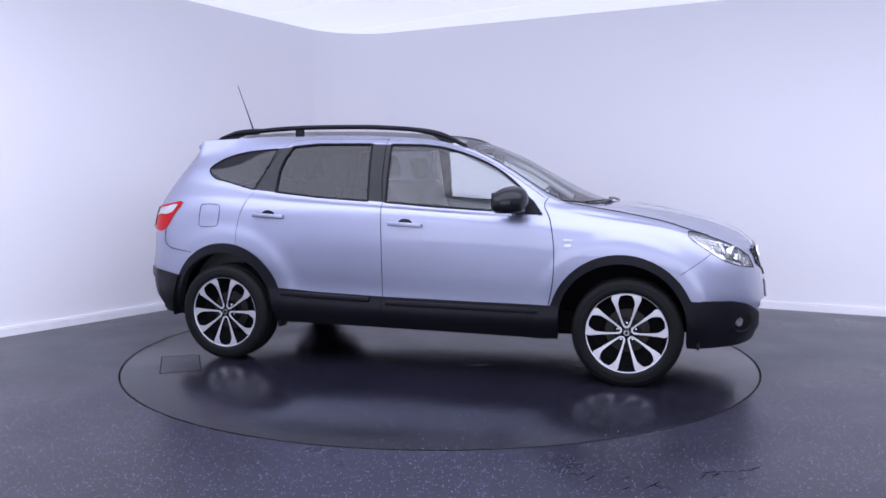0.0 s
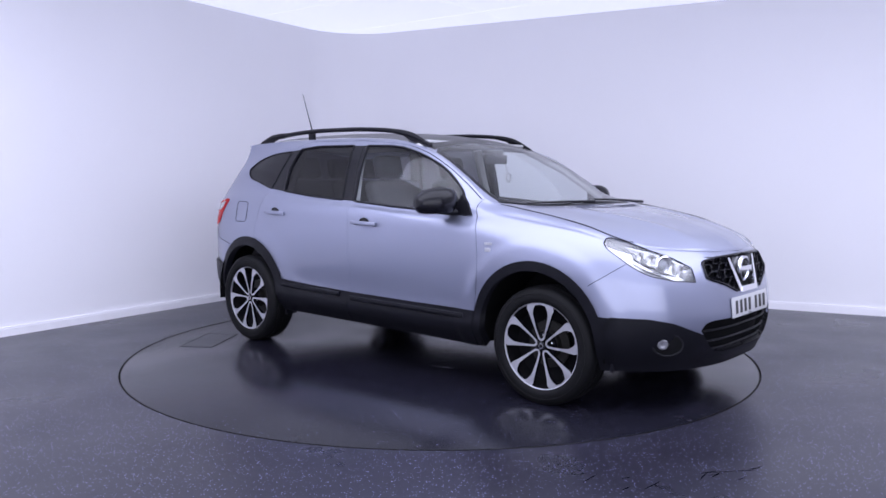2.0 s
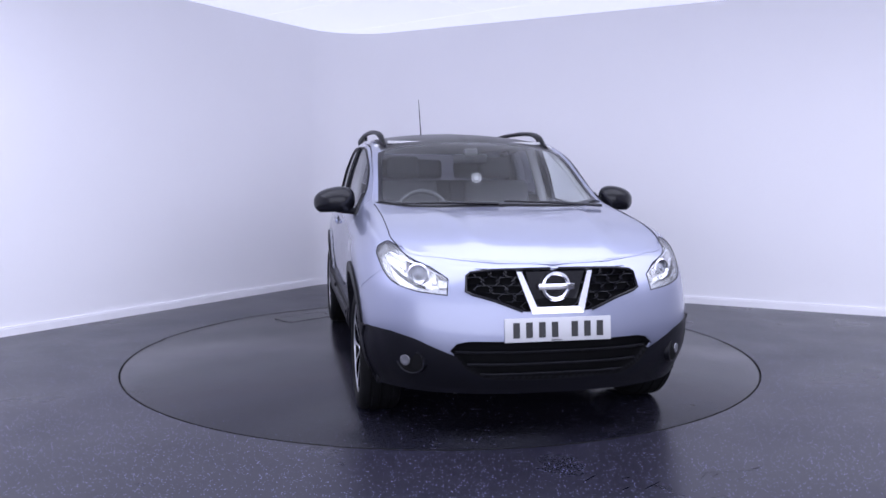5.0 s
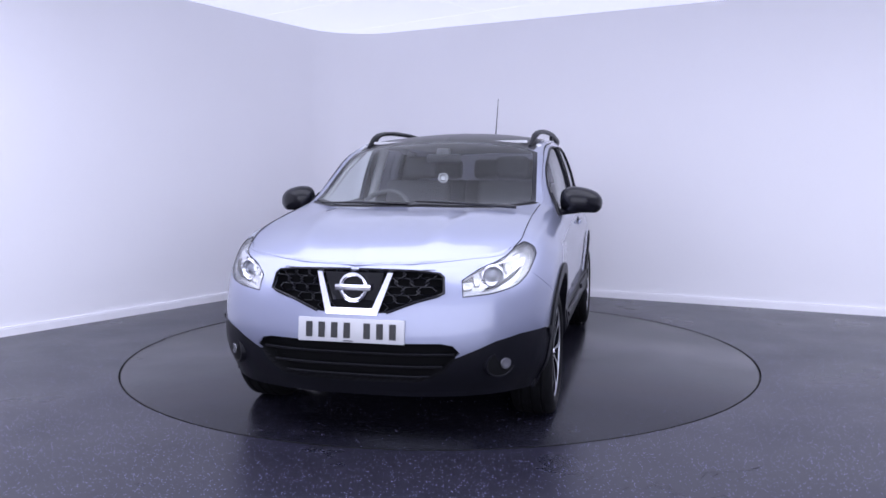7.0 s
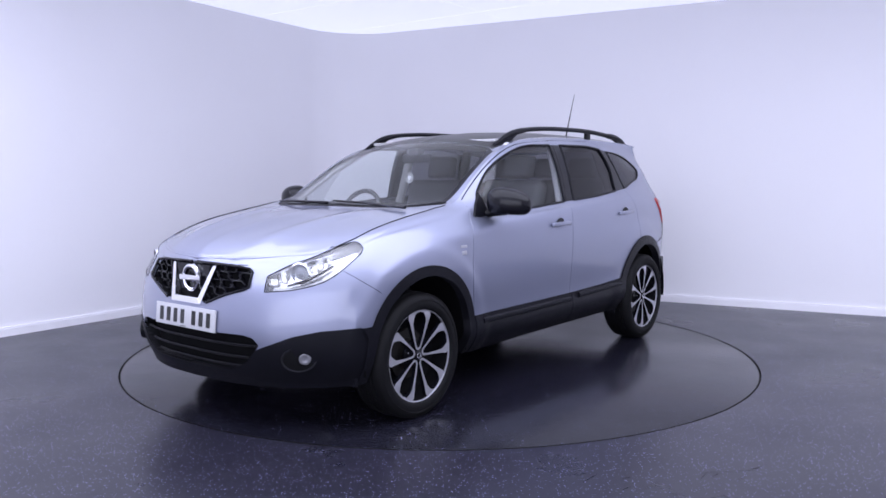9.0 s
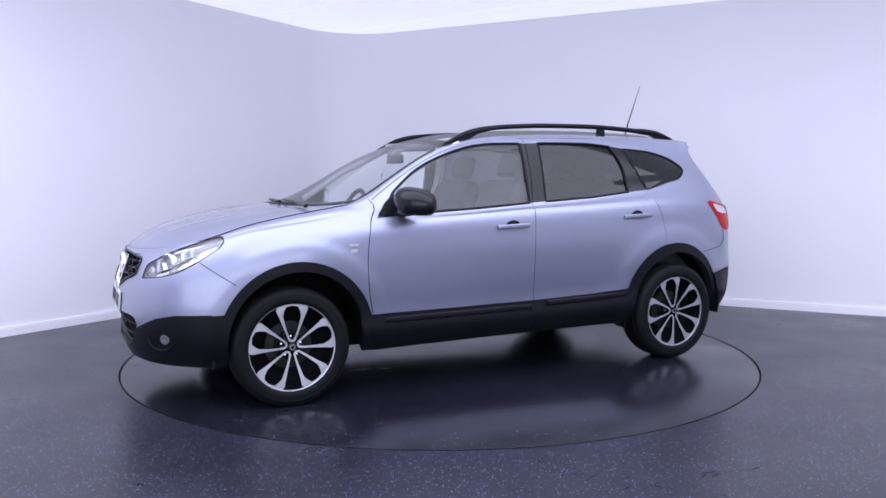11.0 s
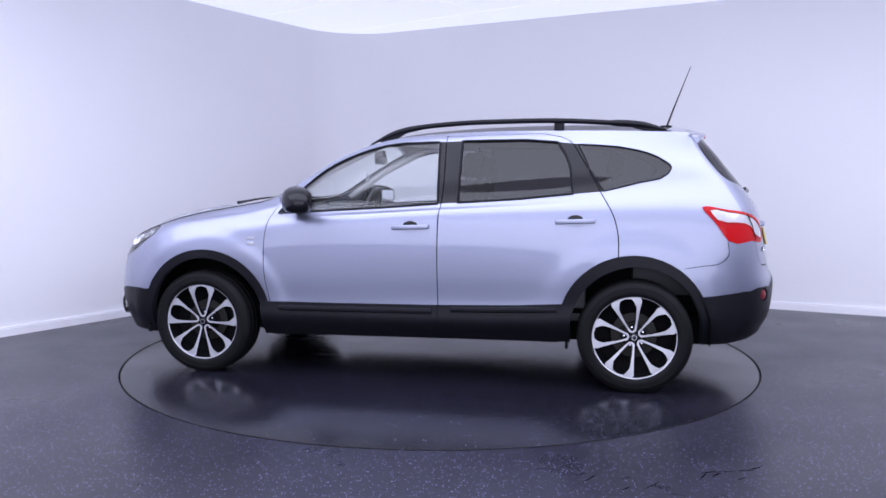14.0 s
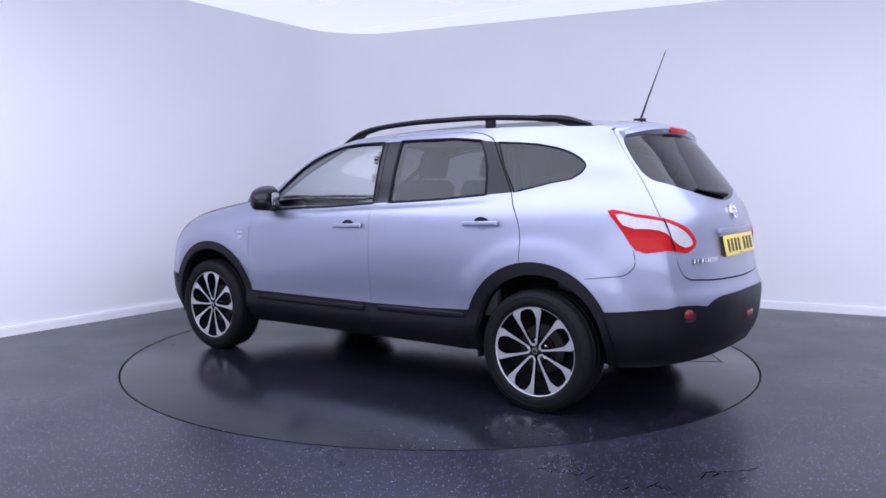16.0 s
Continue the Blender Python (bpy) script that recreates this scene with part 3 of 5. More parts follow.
grille = [(-0.02, 0.843), (0.30, 0.838), (0.415, 0.822), (0.428, 0.735), (0.30, 0.700), (0.16, 0.648), (-0.02, 0.640)]
black_nose = [(0.86, 0.545), (0.76, 0.540)] + smooth_line([(0.66, 0.515), (0.56, 0.472), (0.50, 0.448), (0.42, 0.415), (0.372, 0.395), (0.30, 0.385)], 3) + [(-0.02, 0.380), (-0.02, 0.2), (0.9, 0.2)]
intake = [(-0.02, 0.512), (0.42, 0.512), (0.475, 0.500), (0.505, 0.465), (0.43, 0.378), (0.365, 0.340), (0.30, 0.326), (-0.02, 0.321)]
black_tail = [(0.90, 0.604), (0.70, 0.606), (0.66, 0.622), (0.57, 0.622), (0.50, 0.610), (0.45, 0.640), (0.38, 0.655), (-0.02, 0.665), (-0.02, 0.2), (0.9, 0.2)]
hatch = smooth_line([(-1.105, 1.53), (-1.19, 1.38), (-1.255, 1.25), (-1.315, 1.09), (-1.41, 0.925), (-1.45, 0.82), (-1.50, 0.768), (-1.65, 0.747), (-1.90, 0.737), (-2.35, 0.73)], 3)
back_glass = [(-2.4, 1.54), (-1.87, 1.53), (-1.40, 1.515), (-1.185, 1.495)] + smooth_line([(-1.18, 1.46), (-1.213, 1.38), (-1.275, 1.290), (-1.32, 1.264), (-1.43, 1.243), (-1.70, 1.195), (-1.95, 1.16), (-2.1, 1.147)], 3) + [(-2.4, 1.145)]
screen = smooth_line([(1.155, -0.02), (1.150, 0.25), (1.085, 0.50), (0.945, 0.670)], 3) + [(0.72, 0.645), (0.55, 0.628), (0.405, 0.595)] + smooth_line([(0.372, 0.56), (0.355, 0.30), (0.35, -0.02)], 3)
screen_edge = smooth_line([(1.185, -0.02), (1.180, 0.25), (1.115, 0.515), (0.945, 0.697)], 3) + [(0.72, 0.672), (0.55, 0.654), (0.40, 0.635)] + smooth_line([(0.345, 0.56), (0.330, 0.30), (0.325, -0.02)], 3)
bonnet_gap = smooth_line([(1.24, -0.02), (1.235, 0.25), (1.165, 0.53), (0.985, 0.712)], 3)
sunroof = [(0.325, -0.02), (0.330, 0.30), (0.345, 0.56), (0.37, 0.610), (0.28, 0.616), (-0.2, 0.604), (-1.0, 0.585), (-1.36, 0.555), (-1.43, 0.52), (-1.44, -0.02)]


def any_of(*_):
    return True


def on_side(c):
    return c.y > 0.45 and -2.0 < c.x < 1.93


def on_nose(c):
    return c.x > 1.72


def on_tail(c):
    return c.x < -1.62


LAYERS_SIDE = [
    ("gap", "side", ribbon(seam_front, 0.0035), on_side), ("gap", "side", ribbon(seam_mid, 0.0035), on_side), ("gap", "side", ribbon(seam_rear, 0.0035), on_side),
    ("gap", "side", ribbon(seam_top, 0.003), on_side), ("gap", "side", ribbon(seam_wing, 0.002), on_side),
    ("cut", "side", arch_f_in, on_side), ("cut", "side", arch_r_in, on_side),
    ("arch_trim_f", "side", arch_f_out, on_side), ("arch_trim_r", "side", arch_r_out, on_side),
    ("head_lamp", "lamp_f", head_lamp, on_nose), ("tail_pale", "lamp_r", tail_pale, on_tail), ("tail_lamp", "lamp_r", tail_lamp, on_tail),
    ("front_window", "side", front_pane, on_side), ("rear_window", "side", rear_pane, on_side), ("quarter_window", "side", quarter_pane, on_side),
    ("pillar_b", "side", pillar_b, on_side), ("pillar_c", "side", pillar_c, on_side),
    ("grille", "front", grille, on_nose), ("intake", "front", intake, on_nose), ("black_nose", "front", black_nose, on_nose),
    ("back_glass", "lamp_r", back_glass, lambda c: c.x < -1.70), ("gap", "lamp_r", ribbon(hatch, 0.004), lambda c: c.x < -1.68),
    ("black_tail", "front", black_tail, lambda c: c.x < -1.98), ("black_side", "side", black_side, on_side),
]


def label_side(c):
    for name, view, poly, keep in LAYERS_SIDE:
        if keep(c) and inside(poly, *flat(view, c)):
            return name
    if c.x < -1.66 and inside(hatch + [(-2.5, 0.73), (-2.5, 1.6), (-1.08, 1.6)], *flat("lamp_r", c)):
        return "tailgate"
    if c.x < -1.62 and c.z < 0.80 and c.x < -1.80:
        return "rear_bumper"
    if c.x > 1.72 and (c.x + (0.825 - c.z) * 0.9 > 1.865 or c.x > 1.93):
        return "front_bumper"
    if c.x > 0.55:
        b = inside(seam_front + [(2.5, 0.3), (2.5, 1.4), (0.885, 1.16)], c.x, c.z)
        if b:
            return "front_wing"
    door_top = np.interp(c.x, [p for p, _ in seam_top[::-1]], [q for _, q in seam_top[::-1]]) if c.x > -0.222 else 9
    if -0.2 < c.x < 0.95 and c.z < door_top:
        mid_x = np.interp(c.z, [q for _, q in seam_mid[::-1]], [p for p, _ in seam_mid[::-1]])
        if c.x > mid_x:
            return "front_door"
    if -1.285 < c.x <= -0.19 and inside(seam_rear + [(-1.2, 0.3), (-0.205, 0.3)] + seam_mid[::-1], c.x, c.z):
        return "rear_door"
    return "rear_quarter" if c.x < 0 else "side_frame"


LAYERS_TOP = [("windscreen", "plan", screen, any_of), ("screen_edge", "plan", screen_edge, any_of), ("sunroof", "plan", sunroof, any_of),
              ("gap", "plan", ribbon(bonnet_gap, 0.004), any_of)]


def label_top(c):
    for name, view, poly, keep in LAYERS_TOP:
        if inside(poly, *flat(view, c)):
            return name
    if inside(bonnet_gap + [(0.985, 0.9), (2.5, 0.9), (2.5, -0.02)], c.x, c.y):
        return "bonnet"
    if inside(bonnet_gap + [(0.9, 0.70), (0.9, -0.02)], c.x, c.y) and c.x > 0.95:
        return "scuttle"
    return "roof"


def split(bm, layers, label):
    for _, view, poly, keep in layers:
        score(bm, view, poly, keep)
    bm.normal_update()
    out = {}
    for f in bm.faces:
        out.setdefault(label(f.calc_center_median()), []).append(f)
    normals = {}
    for v in bm.verts:
        n = v.normal.copy()
        if abs(v.co.y) < 1e-4:
            n.y = 0
            n.normalize()
        normals[v.index] = n
    return out, normals


def panel(faces, shift=0.0, thick=0.0, sides=(1,)):
    """Vertices, faces and normals of one panel, moved along its normals, with returned edges of some depth."""
    vs, fs, ns = [], [], []
    for sgn in sides:
        idx = {}
        first = len(fs)
        for f in faces:
            loop = []
            for v in f.verts:
                if v not in idx:
                    idx[v] = len(vs)
                    n = v.normal.copy()
                    if abs(v.co.y) < 1e-4:
                        n.y = 0
                        n.normalize()
                    p = v.co + n * shift
                    vs.append((p.x, p.y * sgn, p.z))
                    ns.append((n.x, n.y * sgn, n.z))
                loop.append(idx[v])
            fs.append(loop if sgn > 0 else loop[::-1])
        if thick:
            edge = {}
            for fc in fs[first:]:
                for a, b in zip(fc, fc[1:] + fc[:1]):
                    edge[(a, b)] = True
            low = {}
            for a, b in list(edge):
                if (b, a) in edge or (abs(vs[a][1]) < 1e-4 and abs(vs[b][1]) < 1e-4):
                    continue
                for q in (a, b):
                    if q not in low:
                        low[q] = len(vs)
                        vs.append(tuple(np.array(vs[q]) - np.array(ns[q]) * thick))
                        ns.append(ns[q])
                fs.append([b, a, low[a], low[b]])
    return vs, fs, ns


def panel_mesh(name, data, material):
    vs, fs, ns = data
    me = make_mesh(name, vs, fs, material, smooth=True)
    me.normals_split_custom_set_from_vertices(ns)
    return me


def islands(faces):
    """Parts a patch into its connected pieces."""
    todo, out = set(faces), []
    while todo:
        heap, piece = [todo.pop()], []
        while heap:
            f = heap.pop()
            piece.append(f)
            for v in f.verts:
                for g in v.link_faces:
                    if g in todo:
                        todo.discard(g)
                        heap.append(g)
        if len(piece) > 1:
            out.append(piece)
    return out


def outline(faces):
    """The border of a patch as an ordered ring of places and normals."""
    nxt = {}
    for f in faces:
        vs = list(f.verts)
        for a, b in zip(vs, vs[1:] + vs[:1]):
            nxt[(a, b)] = True
    ring = {a: b for a, b in nxt if (b, a) not in nxt}
    best = []
    left = dict(ring)
    while left:
        a = next(iter(left))
        loop = []
        while a in left:
            loop.append(a)
            a = left.pop(a)
        if len(loop) > len(best):
            best = loop
    return best


def bead(faces, r, s, lift=0.0):
    """A thin round bead along the border of a patch."""
    loop = [v for v in outline(faces)]
    pts = [Vector((v.co.x, v.co.y * s, v.co.z)) + Vector((v.normal.x, v.normal.y * s, v.normal.z)) * lift for v in loop]
    keep = [pts[0]]
    for p in pts[1:]:
        if (p - keep[-1]).length > 0.006:
            keep.append(p)
    keep += [keep[0], keep[1]]
    return tube_bm(keep, r, 6)


def empty_thing(name):
    return new(name)


def build_body(car):
    skin = flared(net(SIDE, 9, 7))
    lip = skin[-1].copy()
    lip[:, 0] += np.where(lip[:, 0] > 1.85, -0.05, np.where(lip[:, 0] < -1.74, 0.05, 0))
    lip[:, 1] *= 0.95
    lip[:, 2] -= 0.004
    edge = [Vector(p) for p in skin[-1]]
    seat = [Vector(p) for p in lip]
    vs = [tuple(p) for p in edge + seat] + [(p.x, -p.y, p.z) for p in edge + seat]
    n = len(edge)
    put("inner_flange", make_mesh("inner_flange", vs, [(o + k, o + k + 1, o + n + k + 1, o + n + k) for o in (0, 2 * n) for k in range(n - 1)], PAINT), car)
    bm_s = sheet(skin[:, ::-1])
    lid = net(TOP, 9, 8, False)
    # the lid meets the skin exactly along the bonnet's front and the roof's rear edge
    for col, near, step in ((0, skin[-1][:28], 1), (lid.shape[1] - 1, skin[-1][-28:][::-1], -1)):
        o = np.argsort(near[:, 1])
        want = np.stack([np.interp(lid[:, col, 1], near[o, 1], near[o, k]) for k in (0, 2)], axis=1)
        gap = want - lid[:, col][:, [0, 2]]
        for k in range(10):
            lid[:, col + step * k, 0] += gap[:, 0] * (1 - k / 10)
            lid[:, col + step * k, 2] += gap[:, 1] * (1 - k / 10)
    # soft ridges of the bonnet, running in towards the grille
    at = 0.30 + 0.16 * (2.1 - lid[..., 0])
    on = np.clip((lid[..., 0] - 1.22) / 0.2, 0, 1) * np.clip((2.10 - lid[..., 0]) / 0.2, 0, 1)
    lid[..., 2] += 0.011 * on * np.exp(-(((lid[..., 1] - at) / 0.055) ** 2))
    bm_t = sheet(lid[:, ::-1])
    for bm in (bm_s, bm_t):
        bm.verts.ensure_lookup_table()
        up = sum(f.normal.dot(Vector((0, f.calc_center_median().y, f.calc_center_median().z - 0.6))) for f in bm.faces)
        if up < 0:
            for f in bm.faces:
                f.normal_flip()
            bm.normal_update()
    ps, _ = split(bm_s, LAYERS_SIDE, label_side)
    pt, _ = split(bm_t, LAYERS_TOP, label_top)
    both, left, right = (1, -1), (1,), (-1,)

    for s in both:
        line = [Vector((p[0], p[1] * s, p[2] + 0.001)) for p in skin[-1] if 0.985 < p[0] < 1.84 and p[1] > 0.5]
        part("bonnet_joint", tube_bm(line, 0.0028, 6), GAP_SHADE, car)
    # the bonnet rolls softly into the nose: both sheets share their normals along the fold
    fold = [Vector(p) for p in skin[-1] if p[0] > 1.86]
    for bm in (bm_s, bm_t):
        bm.normal_update()
    near = {}
    for key, bm in (("nose", bm_s), ("lid", bm_t)):
        near[key] = [(v, min((v.co - p).length for p in fold)) for v in bm.verts if v.co.x > 1.80 and v.co.z > 0.80]
    rim = {key: [(v.co.copy(), v.normal.copy()) for v, d in near[key] if d < 0.005] for key in near}
    for key, other in (("nose", "lid"), ("lid", "nose")):
        for v, d in near[key]:
            if d < 0.030 and rim[key] and rim[other]:
                mine = min(rim[key], key=lambda r: (r[0] - v.co).length)[1]
                theirs = min(rim[other], key=lambda r: (r[0] - v.co).length)[1]
                v.normal = (v.normal + (theirs - mine) * (0.5 * (1 - d / 0.030))).normalized()
    front = [Vector(p) - Vector((0.004, 0, 0.002)) for p in skin[-1][:32]]
    front = [Vector((p.x, -p.y, p.z)) for p in front[:0:-1]] + front
    part("bonnet_lip", tube_bm(front, 0.0055, 10), PAINT, car, "rolled front edge of the bonnet")

    def add(name, faces, material, shift=0.0, thick=0.012, sides=(1, -1), label="", parent=None):
        if not faces:
            return None
        if name in ("sill_cladding", "panel_joint"):
            for piece in islands(faces):
                put(name, panel_mesh(name, panel(piece, shift, thick, sides[:1]), material), car, label)
                if len(sides) > 1:
                    put(name, panel_mesh(name, panel(piece, shift, thick, sides[1:]), material), car, label)
            return None
        return put(name, panel_mesh(name, panel(faces, shift, thick, sides), material), parent or car, label)

    add("bonnet", pt.get("bonnet"), PAINT, label="silver-blue bonnet with soft ridges")
    add("roof", pt.get("roof"), PAINT, thick=0.004)
    add("glass_roof", pt.get("sunroof"), ROOFGLASS, label="black glass panoramic roof")
    ws = add("windscreen", pt.get("windscreen"), CLEAR, thick=0.0, label="clear windscreen")
    ws.visible_shadow = False
    add("windscreen_surround", pt.get("screen_edge"), GLOSSBLACK, thick=0.004)
    add("scuttle_panel", pt.get("scuttle"), PLASTIC, shift=-0.006)
    add("panel_joint", pt.get("gap"), GAP_SHADE, shift=-0.006, thick=0)
    add("front_bumper", ps.get("front_bumper"), PAINT, label="silver-blue front bumper")
    nose = add("bumper_lower", ps.get("black_nose"), PLASTIC, shift=0.004, thick=0.03, label="black plastic lower front bumper")
    add("lower_intake", ps.get("intake"), GAP_SHADE, shift=-0.06, thick=-0.06, label="dark recessed air intake")
    add("grille_back", ps.get("grille"), GAP_SHADE, shift=-0.035, thick=-0.035)
    add("rear_bumper", ps.get("rear_bumper"), PAINT, label="silver-blue rear bumper")
    add("rear_bumper_lower", ps.get("black_tail"), PLASTIC, shift=0.003, thick=0.03, label="black plastic lower rear bumper")
    gate = add("tailgate", ps.get("tailgate"), PAINT, label="silver-blue tailgate")
    add("rear_screen", ps.get("back_glass"), TINTED, thick=0.0, parent=gate, label="dark tinted rear screen").visible_shadow = False
    for sd in (left, right):
        add("wing", ps.get("front_wing"), PAINT, sides=sd)
        add("side_frame", ps.get("side_frame"), PAINT, sides=sd)
        add("rear_quarter_panel", ps.get("rear_quarter"), PAINT, sides=sd)
        fd = add("front_door", ps.get("front_door"), PAINT, sides=sd)
        rd = add("rear_door", ps.get("rear_door"), PAINT, sides=sd)
        add("window_pane", ps.get("front_window"), CLEAR, shift=-0.006, thick=0, sides=sd, parent=fd, label="clear front side window").visible_shadow = False
        add("window_pane", ps.get("rear_window"), TINTED, shift=-0.006, thick=0, sides=sd, parent=rd, label="dark privacy glass").visible_shadow = False
        add("quarter_window", ps.get("quarter_window"), TINTED, shift=-0.003, thick=0, sides=sd, label="dark privacy glass").visible_shadow = False
        add("door_pillar_trim", ps.get("pillar_b"), GLOSSBLACK, shift=0.001, sides=sd, label="black pillar trim")
        add("door_pillar_trim", ps.get("pillar_c"), GLOSSBLACK, shift=0.001, sides=sd, label="black pillar trim")
        add("sill_cladding", ps.get("black_side"), PLASTIC, shift=0.018, thick=0.04, sides=sd, label="black plastic sill cladding")
        add("arch_cladding", ps.get("arch_trim_f"), PLASTIC, shift=0.012, thick=0.05, sides=sd, label="black plastic wheel arch trim")
        add("arch_cladding", ps.get("arch_trim_r"), PLASTIC, shift=0.012, thick=0.05, sides=sd, label="black plastic wheel arch trim")
        add("panel_joint", ps.get("gap"), GAP_SHADE, shift=-0.006, thick=0, sides=sd)
        for nm, rr in (("front_window", 0.008), ("rear_window", 0.008), ("quarter_window", 0.005)):
            part("window_seal", bead(ps[nm], rr, sd[0]), PLASTIC, car)
        build_head_lamp(car, ps["head_lamp"], sd)
        build_tail_lamp(car, ps["tail_lamp"], ps["tail_pale"], sd)
    bm_s.free()
    bm_t.free()


def build_head_lamp(car, faces, sd):
    s = sd[0]
    back = put("headlight", panel_mesh("headlight", panel(faces, -0.040, -0.040, sd), LAMPCHROME), car, "headlight with clear lens and projector")
    for y, z, r in ((0.625, 0.808, 0.050),):
        prof = [(r * 1.12, -0.026), (r * 1.10, 0.010), (r * 0.98, 0.014), (r * 0.80, 0.002), (r * 0.70, -0.012)]
        p = part("projector", lathe_bm(prof, 32), CHROME, back, m=pose(end_x(y, z) - 0.034, y * s, z, 0, 0, -90 + 24 * s))
        part("bulb_lens", lathe_bm([(r * 0.74, -0.014), (r * 0.62, 0.000), (r * 0.36, 0.010), (0.001, 0.014)], 28), PROJECTOR, p, "grey-blue glass projector lens")
    # stepped reflector facets: towards the grille and up along the wing
    for y, z, w, h in ((0.520, 0.765, 0.050, 0.034), (0.560, 0.790, 0.030, 0.050), (0.690, 0.850, 0.034, 0.050), (0.718, 0.872, 0.026, 0.044)):
        part("reflector_facet", box_bm(0.012, w, h, (0, 0, 0), 0.004), LAMPCHROME, back, m=pose(end_x(y, z) - 0.030, y * s, z, 0, -12, 26 * s))
    line = [(0.50, 0.795), (0.56, 0.826), (0.63, 0.860), (0.69, 0.884), (0.735, 0.905)]
    part("lamp_brow", tube_bm([(end_x(y, z) - 0.014, y * s, z - 0.004) for y, z in line], [0.003, 0.005, 0.006, 0.006, 0.003], 8), CHROME, back)
    line = [(0.60, 0.748), (0.66, 0.768), (0.71, 0.800), (0.745, 0.840)]
    part("lamp_bezel", tube_bm([(end_x(y, z) - 0.022, y * s, z + 0.004) for y, z in line], [0.004, 0.008, 0.010, 0.005], 8), GLOSSBLACK, back)
    part("lamp_seal", bead(faces, 0.0028, s), GLOSSBLACK, back)
    lens = put("lens", panel_mesh("lens", panel(faces, 0.0, 0, sd), LENS), back, "clear lens")
    lens.visible_shadow = False
    return back


def lamp_point(p, z):
    """Place on the rear corner's skin where x + y is p at that height."""
    d = np.hypot(FINE[:, 0] + FINE[:, 1] - p, FINE[:, 2] - z) + 9.0 * (FINE[:, 0] > -1.62)
    i = np.argsort(d)[:4]
    w = 1 / (d[i] + 1e-3)
    return tuple((FINE[i] * w[:, None]).sum(axis=0) / w.sum())


def build_tail_lamp(car, faces, pale, sd):
    red = put("tail_light", panel_mesh("tail_light", panel(faces, 0.006, 0.02, sd), REDLENS), car, "red and clear rear light")
    part("lamp_edge", bead(pale, 0.003, sd[0], 0.008), REDLENS, red)
    split_line = [lamp_point(-1.335 - 0.075 * k / 6, 1.066 - 0.158 * k / 6) for k in range(7)]
    part("lamp_joint", tube_bm([(x - 0.008, (y + 0.004) * sd[0], z) for x, y, z in split_line], 0.0028, 6), GAP_SHADE, red)
    put("clear_lens", panel_mesh("clear_lens", panel(pale, 0.007, 0.006, sd), WHITELENS), red, "clear indicator section")


